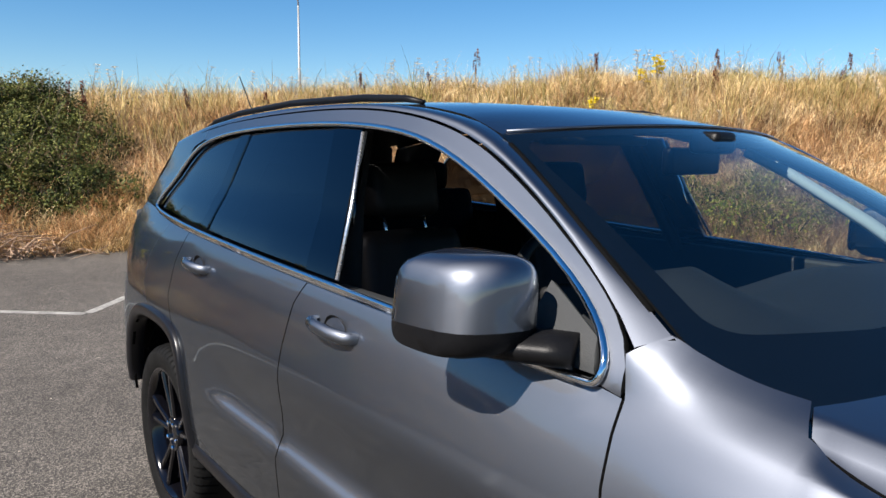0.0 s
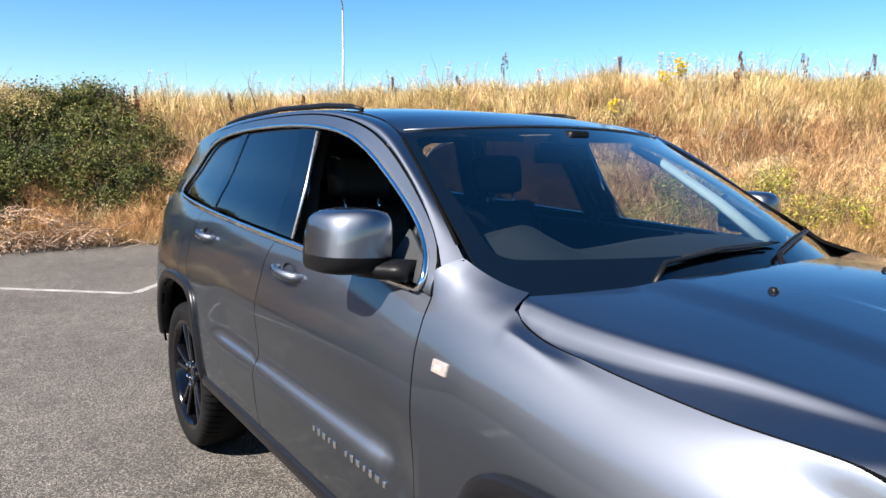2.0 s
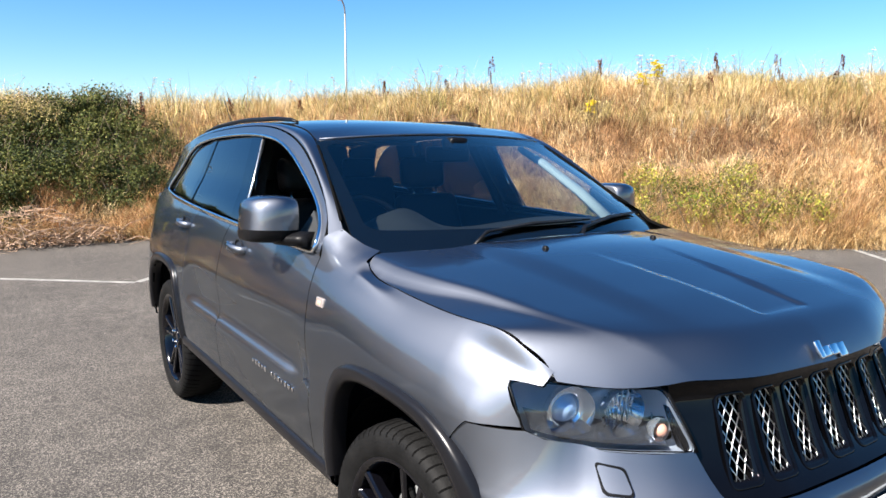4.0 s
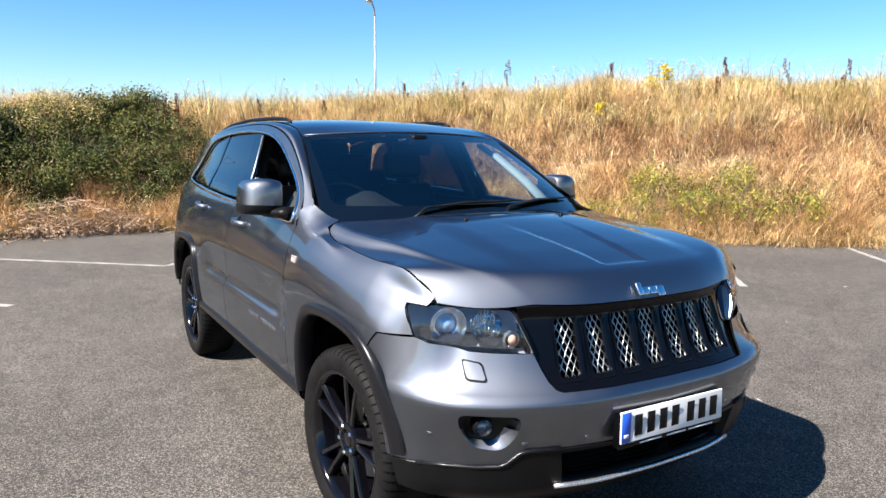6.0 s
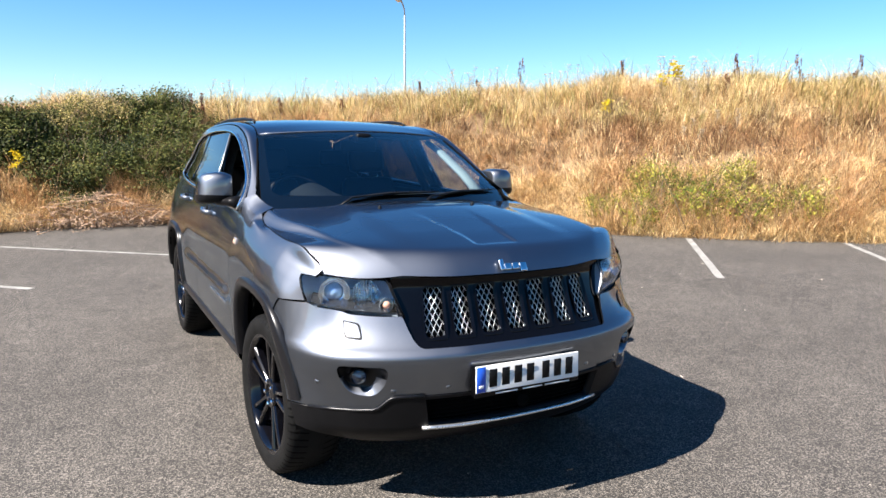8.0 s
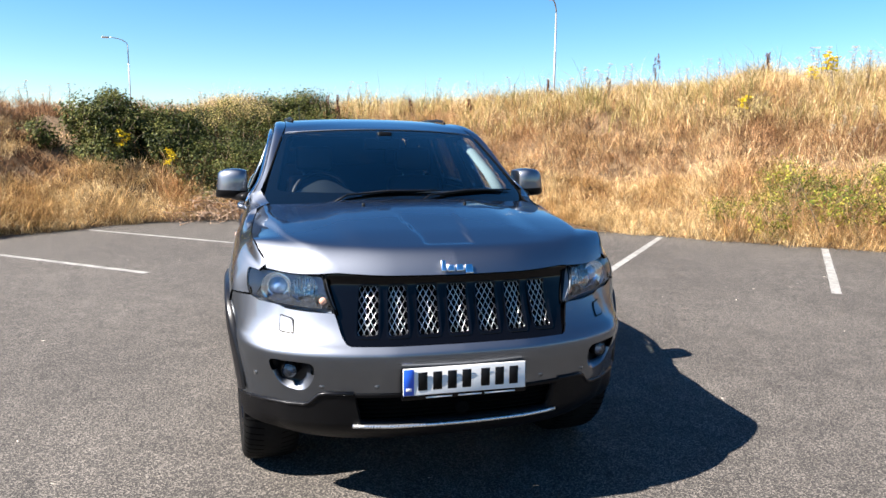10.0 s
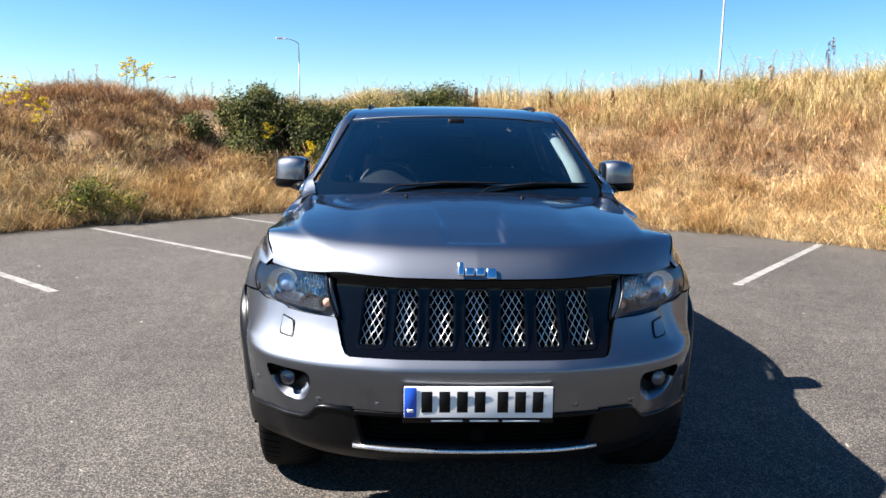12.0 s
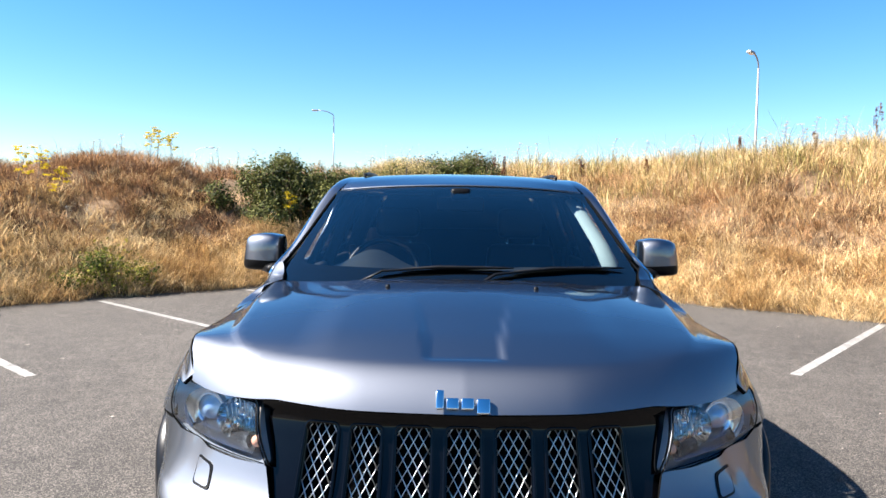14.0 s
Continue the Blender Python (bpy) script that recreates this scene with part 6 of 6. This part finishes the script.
    tg = grid_mesh("tailgate", rows, PAINT, car)
    for s in (-1, 1):
        bm = bmesh.new()
        rbox(bm, (s * 0.70, 4.66, 1.08), (0.12, 0.12, 0.24), 0.03, 3)
        part("tail_lamp", bm, REDLENS, tg, "red tail lamp")


build_top()


# ---- car: door mirrors ----
def build_mirror(s):
    """Housing from rounded sections stacked outward from the door."""
    def sec(h, y0, y1, z0, z1, n=36, p=4.2):
        out = []
        for k in range(n):
            t = 2 * math.pi * k / n
            c, d = math.cos(t), math.sin(t)
            zz = (z0 + z1) / 2 + (z1 - z0) / 2 * math.copysign(abs(d) ** (2 / p), d)
            h2 = 0.866 + (h - 0.866) * 0.85
            lean = (1.33 - zz) * 0.12 * max(0.0, h - 0.866) / 0.2
            out.append((s * (h2 + lean), 0.008 + (y0 + y1) / 2 + (y1 - y0 + 0.028) / 2 * math.copysign(abs(c) ** (2 / p), c), zz))
        return out
    full = [(0.866, 1.738, 1.878, 1.260, 1.404), (0.869, 1.730, 1.885, 1.253, 1.411), (0.878, 1.724, 1.889, 1.249, 1.414), (0.92, 1.712, 1.897, 1.244, 1.422),
            (0.98, 1.716, 1.905, 1.243, 1.423), (1.03, 1.730, 1.910, 1.245, 1.417), (1.06, 1.752, 1.908, 1.249, 1.407), (1.073, 1.785, 1.902, 1.252, 1.396), (1.078, 1.83, 1.88, 1.275, 1.370)]
    rows = [sec(*f) for f in full]
    bm = bmesh.new()
    vs = [[bm.verts.new(p) for p in r] for r in rows]
    for r0, r1 in zip(vs[:-1], vs[1:]):
        for k in range(len(r0)):
            bm.faces.new((r0[k], r0[(k + 1) % len(r0)], r1[(k + 1) % len(r0)], r1[k]))
    bm.faces.new(vs[0]); bm.faces.new(vs[-1])
    bmesh.ops.recalc_face_normals(bm, faces=bm.faces)
    sharp(bm, 58)
    low = bm.copy()
    g = bm.verts[:] + bm.edges[:] + bm.faces[:]
    bmesh.ops.bisect_plane(bm, geom=g, plane_co=(s * 0.97, 1.80, 1.292), plane_no=(s * -0.05, 0.05, 1), clear_inner=True)
    cap = part("mirror_cap", bm, PAINT, car)
    g = low.verts[:] + low.edges[:] + low.faces[:]
    bmesh.ops.bisect_plane(low, geom=g, plane_co=(s * 0.97, 1.80, 1.292), plane_no=(s * -0.05, 0.05, 1), clear_outer=True)
    base = part("mirror_base", low, TRIM, car, "black lower mirror housing")
    bm = bmesh.new()
    tube(bm, [(s * 0.838, 1.655, 1.258), (s * 0.862, 1.70, 1.258), (s * 0.895, 1.755, 1.256), (s * 0.93, 1.80, 1.256)], [0.064, 0.060, 0.056, 0.048], 12, flat=0.5)
    part("mirror_foot", bm, TRIM, base)
    bm = bmesh.new()
    r = [(h, z) for h, z in rounded([(0.882, 1.265), (1.025, 1.268), (1.015, 1.395), (0.887, 1.40)], 0.03, 4)]
    f = bm.faces.new([bm.verts.new((s * h, 1.934, z)) for h, z in r])
    part("mirror_glass", bm, MIRRORGLASS, cap)
    bm = bmesh.new()
    loop = [(s * h, 1.932, z) for h, z in r]
    tube(bm, loop + [loop[0]], 0.006, 5)
    part("mirror_rim", bm, TRIM, cap)


for s in (-1, 1):
    build_mirror(s)


# ---- car: wheels ----
def wheel_meshes():
    """Meshes of one wheel about its hub; the outer face looks along -x."""
    out = {}
    bm = bmesh.new()
    R = 0.387
    prof = [(0.12, 0.262), (0.125, 0.30), (0.130, 0.345), (0.122, 0.368), (0.105, 0.380), (0.07, 0.386), (0.03, R), (-0.03, R), (-0.07, 0.386), (-0.105, 0.380),
            (-0.122, 0.368), (-0.130, 0.352), (-0.131, 0.328), (-0.127, 0.302), (-0.118, 0.286)]
    lathe(bm, prof, 72)
    me = bpy.data.meshes.new("tyre"); bm.to_mesh(me); bm.free(); me.shade_smooth(); out["tyre"] = (me, RUBBER)
    # flat dark strips laid on the tyre paint the shade of its tread grooves
    bm = bmesh.new()
    for side in (-1, 1):
        for k in range(64):
            t = 2 * math.pi * k / 64
            rot = Matrix.Rotation(t, 4, "X")
            run = ((0.040, 0.3878, 0.0), (0.07, 0.3870, 0.008), (0.105, 0.3812, 0.014), (0.1225, 0.3692, 0.016), (0.1285, 0.354, 0.016))
            vs = [[bm.verts.new(rot @ Vector((side * x, q + d, r))) for d in (-0.0028, 0.0028)] for x, r, q in run]
            for u, v in zip(vs[:-1], vs[1:]):
                bm.faces.new((u[0], u[1], v[1], v[0]))
    me = bpy.data.meshes.new("groove_shade"); bm.to_mesh(me); bm.free(); out["groove_shade"] = (me, VOID)
    bm = bmesh.new()
    lathe(bm, [(0.12, 0.262), (0.10, 0.245), (0.0, 0.245), (-0.09, 0.262), (-0.112, 0.270), (-0.122, 0.282), (-0.120, 0.289)], 64)
    me = bpy.data.meshes.new("wheel"); bm.to_mesh(me); bm.free(); me.shade_smooth(); out["wheel"] = (me, ALLOY)
    bm = bmesh.new()
    lathe(bm, [(0.09, 0.245), (0.05, 0.1), (0.05, 0.0)], 40)
    me = bpy.data.meshes.new("wheel_back"); bm.to_mesh(me); bm.free(); me.shade_smooth(); out["wheel_back"] = (me, VOID)
    bm = bmesh.new()
    lathe(bm, [(0.0, 0.17), (-0.012, 0.172), (-0.014, 0.09), (0.0, 0.085)], 40)
    me = bpy.data.meshes.new("brake_disc"); bm.to_mesh(me); bm.free(); me.shade_smooth(); out["brake_disc"] = (me, STEEL)
    bm = bmesh.new()
    lathe(bm, [(-0.02, 0.078), (-0.085, 0.076), (-0.098, 0.068), (-0.100, 0.045), (-0.088, 0.038), (-0.088, 0.03), (-0.094, 0.028), (-0.096, 0.0)], 36)
    me = bpy.data.meshes.new("hub"); sharp(bm, 40); bm.to_mesh(me); bm.free(); me.shade_smooth(); out["hub"] = (me, ALLOY)
    # one twin spoke: two tapering arms that part towards the rim
    bm = bmesh.new()
    for sg in (-1, 1):
        secs = []
        for r, off, w, x, dep in ((0.055, 0.012, 0.014, -0.092, 0.05), (0.12, 0.022, 0.0120, -0.097, 0.045), (0.20, 0.036, 0.0115, -0.104, 0.04), (0.268, 0.050, 0.015, -0.108, 0.035)):
            y = sg * off
            secs.append([(x + dep, y - w, r), (x + 0.008, y - w, r), (x, y - w * 0.6, r), (x, y + w * 0.6, r), (x + 0.008, y + w, r), (x + dep, y + w, r)])
        vs = [[bm.verts.new(p) for p in q] for q in secs]
        for a, b in zip(vs[:-1], vs[1:]):
            for k in range(6):
                bm.faces.new((a[k], a[(k + 1) % 6], b[(k + 1) % 6], b[k]))
    bmesh.ops.recalc_face_normals(bm, faces=bm.faces)
    me = bpy.data.meshes.new("spoke"); bm.to_mesh(me); bm.free(); out["spoke"] = (me, ALLOY)
    bm = bmesh.new()
    lathe(bm, [(-0.085, 0.011), (-0.104, 0.010), (-0.108, 0.006), (-0.108, 0.0)], 6)
    me = bpy.data.meshes.new("wheel_nut"); bm.to_mesh(me); bm.free(); out["wheel_nut"] = (me, CHROME)
    return out


WM = wheel_meshes()


def build_wheel(x, y, s, spin, steer=0):
    m = Matrix.Translation((x, y, WZ)) @ Matrix.Rotation(radians(steer), 4, "Z") @ (Matrix() if s < 0 else Matrix.Rotation(math.pi, 4, "Z")) @ Matrix.Rotation(radians(spin), 4, "X")
    w = part("wheel", WM["wheel"][0], WM["wheel"][1], car, "black twin-spoke alloy wheel with a worn tyre", at=m)
    for nm in ("tyre", "groove_shade", "wheel_back", "brake_disc", "hub"):
        q = part(nm, WM[nm][0], WM[nm][1], w)
        if nm == "groove_shade":
            q["kind"] = "stuff"
    for k in range(5):
        part("spoke", WM["spoke"][0], WM["spoke"][1], w, at=Matrix.Rotation(2 * math.pi * k / 5, 4, "X"))
        part("wheel_nut", WM["wheel_nut"][0], WM["wheel_nut"][1], w, at=Matrix.Rotation(2 * math.pi * (k + 0.5) / 5, 4, "X") @ Matrix.Translation((0, 0, 0.056)))


for s in (-1, 1):
    build_wheel(s * 0.79, WHEELS[0], s, 12, 4)
    build_wheel(s * 0.80, WHEELS[1], s, -8)


# ---- car: underside and cabin ----
def build_cabin():
    bm = bmesh.new()
    rbox(bm, (0, 2.4, 0.36), (1.30, 3.9, 0.10), 0.03, 2)
    part("underbody", bm, VOID, car)
    bm = bmesh.new()
    rbox(bm, (0, 0.72, 0.66), (1.05, 0.95, 0.62), 0.05, 2)
    part("engine_bay", bm, VOID, car)
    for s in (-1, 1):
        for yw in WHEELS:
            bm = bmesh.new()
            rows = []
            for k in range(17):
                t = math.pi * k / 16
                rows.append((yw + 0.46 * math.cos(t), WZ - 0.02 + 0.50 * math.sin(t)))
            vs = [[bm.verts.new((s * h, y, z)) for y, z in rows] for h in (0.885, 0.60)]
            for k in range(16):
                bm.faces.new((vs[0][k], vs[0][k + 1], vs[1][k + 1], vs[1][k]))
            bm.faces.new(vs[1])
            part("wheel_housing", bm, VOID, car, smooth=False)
        # inner side of the doors
        bm = bmesh.new()
        rbox(bm, (s * 0.80, 2.45, 0.84), (0.05, 1.9, 0.78), 0.015, 2)
        part("door_card", bm, DASH, car)
        bm = bmesh.new()
        rbox(bm, (s * 0.76, 4.05, 0.92), (0.05, 1.25, 0.72), 0.015, 2)
        part("boot_trim", bm, CARPET, car)
        # inner trim of the windscreen pillar; the right one's dark colour holds its shade
        bm = bmesh.new()
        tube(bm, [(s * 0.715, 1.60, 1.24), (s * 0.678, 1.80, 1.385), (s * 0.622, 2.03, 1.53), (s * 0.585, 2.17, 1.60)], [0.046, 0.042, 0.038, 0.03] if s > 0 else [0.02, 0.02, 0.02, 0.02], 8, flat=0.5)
        part("pillar_trim", bm, LINER if s > 0 else CARPET, car, "pale grey inner pillar trim" if s > 0 else "inner pillar trim with its shade in dark colour")
        bm = bmesh.new()
        tube(bm, [(s * 0.785, 2.55, 1.2), (s * 0.705, 2.65, 1.45), (s * 0.62, 2.73, 1.66)], [0.045, 0.04, 0.04], 8, flat=0.6)
        part("b_pillar_inner", bm, CARPET, car)
        bm = bmesh.new()
        tube(bm, [(s * 0.765, 3.54, 1.25), (s * 0.59, 3.46, 1.66)], [0.07, 0.06], 8, flat=0.7)
        part("c_pillar_inner", bm, CARPET, car)
    bm = bmesh.new()
    rbox(bm, (0, 2.9, 0.46), (1.62, 3.3, 0.06), 0.01, 1)
    part("cabin_floor", bm, CARPET, car)
    rows = []
    for y in (2.12, 2.3, 2.6, 3.0, 3.5, 4.0, 4.4):
        rows.append([roof_surf(x, y) + Vector((0, 0, -0.045)) for x in [-0.58 + 1.16 * k / 8 for k in range(9)]])
    grid_mesh("headlining", rows, DASH, car)
    # dashboard
    rows = []
    for k in range(73):
        x = -0.76 + 1.52 * k / 72
        a = x / 0.76
        hump = 0.10 * math.exp(-((x + 0.41) / 0.15) ** 2) + 0.025 * math.exp(-((x - 0.35) / 0.28) ** 2)
        y0 = 1.26 + 0.26 * abs(a) ** 2.1
        rows.append([(x, y0, 1.232), (x, y0 + 0.10, 1.238), (x, max(y0 + 0.14, 1.58), 1.252 + hump * 0.45), (x, 1.73, 1.255 + hump), (x, 1.85, 1.235 + hump * 0.9),
                     (x, 1.89, 1.17 + hump * 0.4), (x, 1.90, 1.05), (x, 1.88, 0.9), (x, 1.80, 0.60)])
    db = grid_mesh("dashboard", rows, DASH, car, "dark grey dashboard with ribbed demister vent")
    for i in range(40):
        x = -0.45 + i * 0.023
        bm = bmesh.new()
        rbox(bm, (x, 1.40 + 0.10 * (x / 0.5) ** 2, 1.2435), (0.008, 0.05, 0.006), 0.002, 1)
        part("vent_slat", bm, TRIM, db)
    # steering wheel on the right-hand side of the car
    c = Vector((-0.40, 2.06, 1.21))
    tilt = Matrix.Translation(c) @ Matrix.Rotation(radians(65), 4, "X")
    bm = bmesh.new()
    ring = [tilt @ Vector((0.185 * math.cos(t), 0.185 * math.sin(t), 0)) for t in (2 * math.pi * k / 40 for k in range(41))]
    tube(bm, ring, 0.016, 8)
    sw = part("steering_wheel", bm, LEATHER, car, "black leather steering wheel")
    bm = bmesh.new()
    rbox(bm, (0, 0, -0.02), (0.16, 0.12, 0.06), 0.025, 3)
    for a in (0, math.pi, -math.pi / 2):
        tube(bm, [(0.05 * math.cos(a), 0.05 * math.sin(a), -0.02), (0.185 * math.cos(a), 0.185 * math.sin(a), 0)], 0.016, 6)
    bmesh.ops.transform(bm, matrix=tilt, verts=bm.verts)
    part("airbag_boss", bm, LEATHER, sw)
    # rear-view mirror
    bm = bmesh.new()
    rbox(bm, (0.0, 2.0, 1.575), (0.24, 0.035, 0.075), 0.015, 3)
    rm = part("rear_view_mirror", bm, TRIM, car)
    bm = bmesh.new()
    rbox(bm, (0.0, 1.94, 1.625), (0.10, 0.09, 0.06), 0.02, 3)
    part("mirror_mount", bm, TRIM, rm)
    # sun visors
    for s in (-1, 1):
        bm = bmesh.new()
        rbox(bm, (s * 0.34, 2.12, 1.64), (0.40, 0.16, 0.02), 0.008, 2, rot=Matrix.Rotation(radians(12), 4, "X"))
        part("sun_visor", bm, DASH, car)
    # front seats
    for x in (-0.386, 0.386):
        bm = bmesh.new()
        rbox(bm, (x, 2.47, 0.78), (0.52, 0.54, 0.18), 0.06, 3)
        st = part("front_seat", bm, LEATHER, car, "black leather front seat")
        bm = bmesh.new()
        rbox(bm, (x, 2.76, 1.03), (0.50, 0.15, 0.62), 0.06, 3, rot=Matrix.Rotation(radians(-14), 4, "X"), taper=(0.82, 0.8))
        part("backrest", bm, LEATHER, st)
        bm = bmesh.new()
        rbox(bm, (x, 2.865, 1.46), (0.28, 0.11, 0.19), 0.05, 3, rot=Matrix.Rotation(radians(-10), 4, "X"))
        part("headrest", bm, LEATHER, st)
        for d in (-0.082, 0.082):
            bm = bmesh.new()
            tube(bm, [(x + d, 2.815, 1.28), (x + d, 2.845, 1.40)], 0.007, 6)
            part("headrest_post", bm, CHROME, st)
    bm = bmesh.new()
    rbox(bm, (0, 3.45, 0.82), (1.40, 0.52, 0.18), 0.05, 2)
    rs = part("rear_seat", bm, LEATHER, car, "black leather rear bench")
    bm = bmesh.new()
    rbox(bm, (0, 3.76, 1.10), (1.40, 0.14, 0.60), 0.05, 2, rot=Matrix.Rotation(radians(-15), 4, "X"))
    part("backrest", bm, LEATHER, rs)
    for x in (-0.45, 0.45):
        bm = bmesh.new()
        rbox(bm, (x, 3.86, 1.46), (0.25, 0.10, 0.15), 0.04, 2)
        part("headrest", bm, LEATHER, rs)
    # centre console
    bm = bmesh.new()
    rbox(bm, (0, 2.25, 0.78), (0.24, 0.9, 0.34), 0.04, 2)
    part("centre_console", bm, DASH, car)


build_cabin()
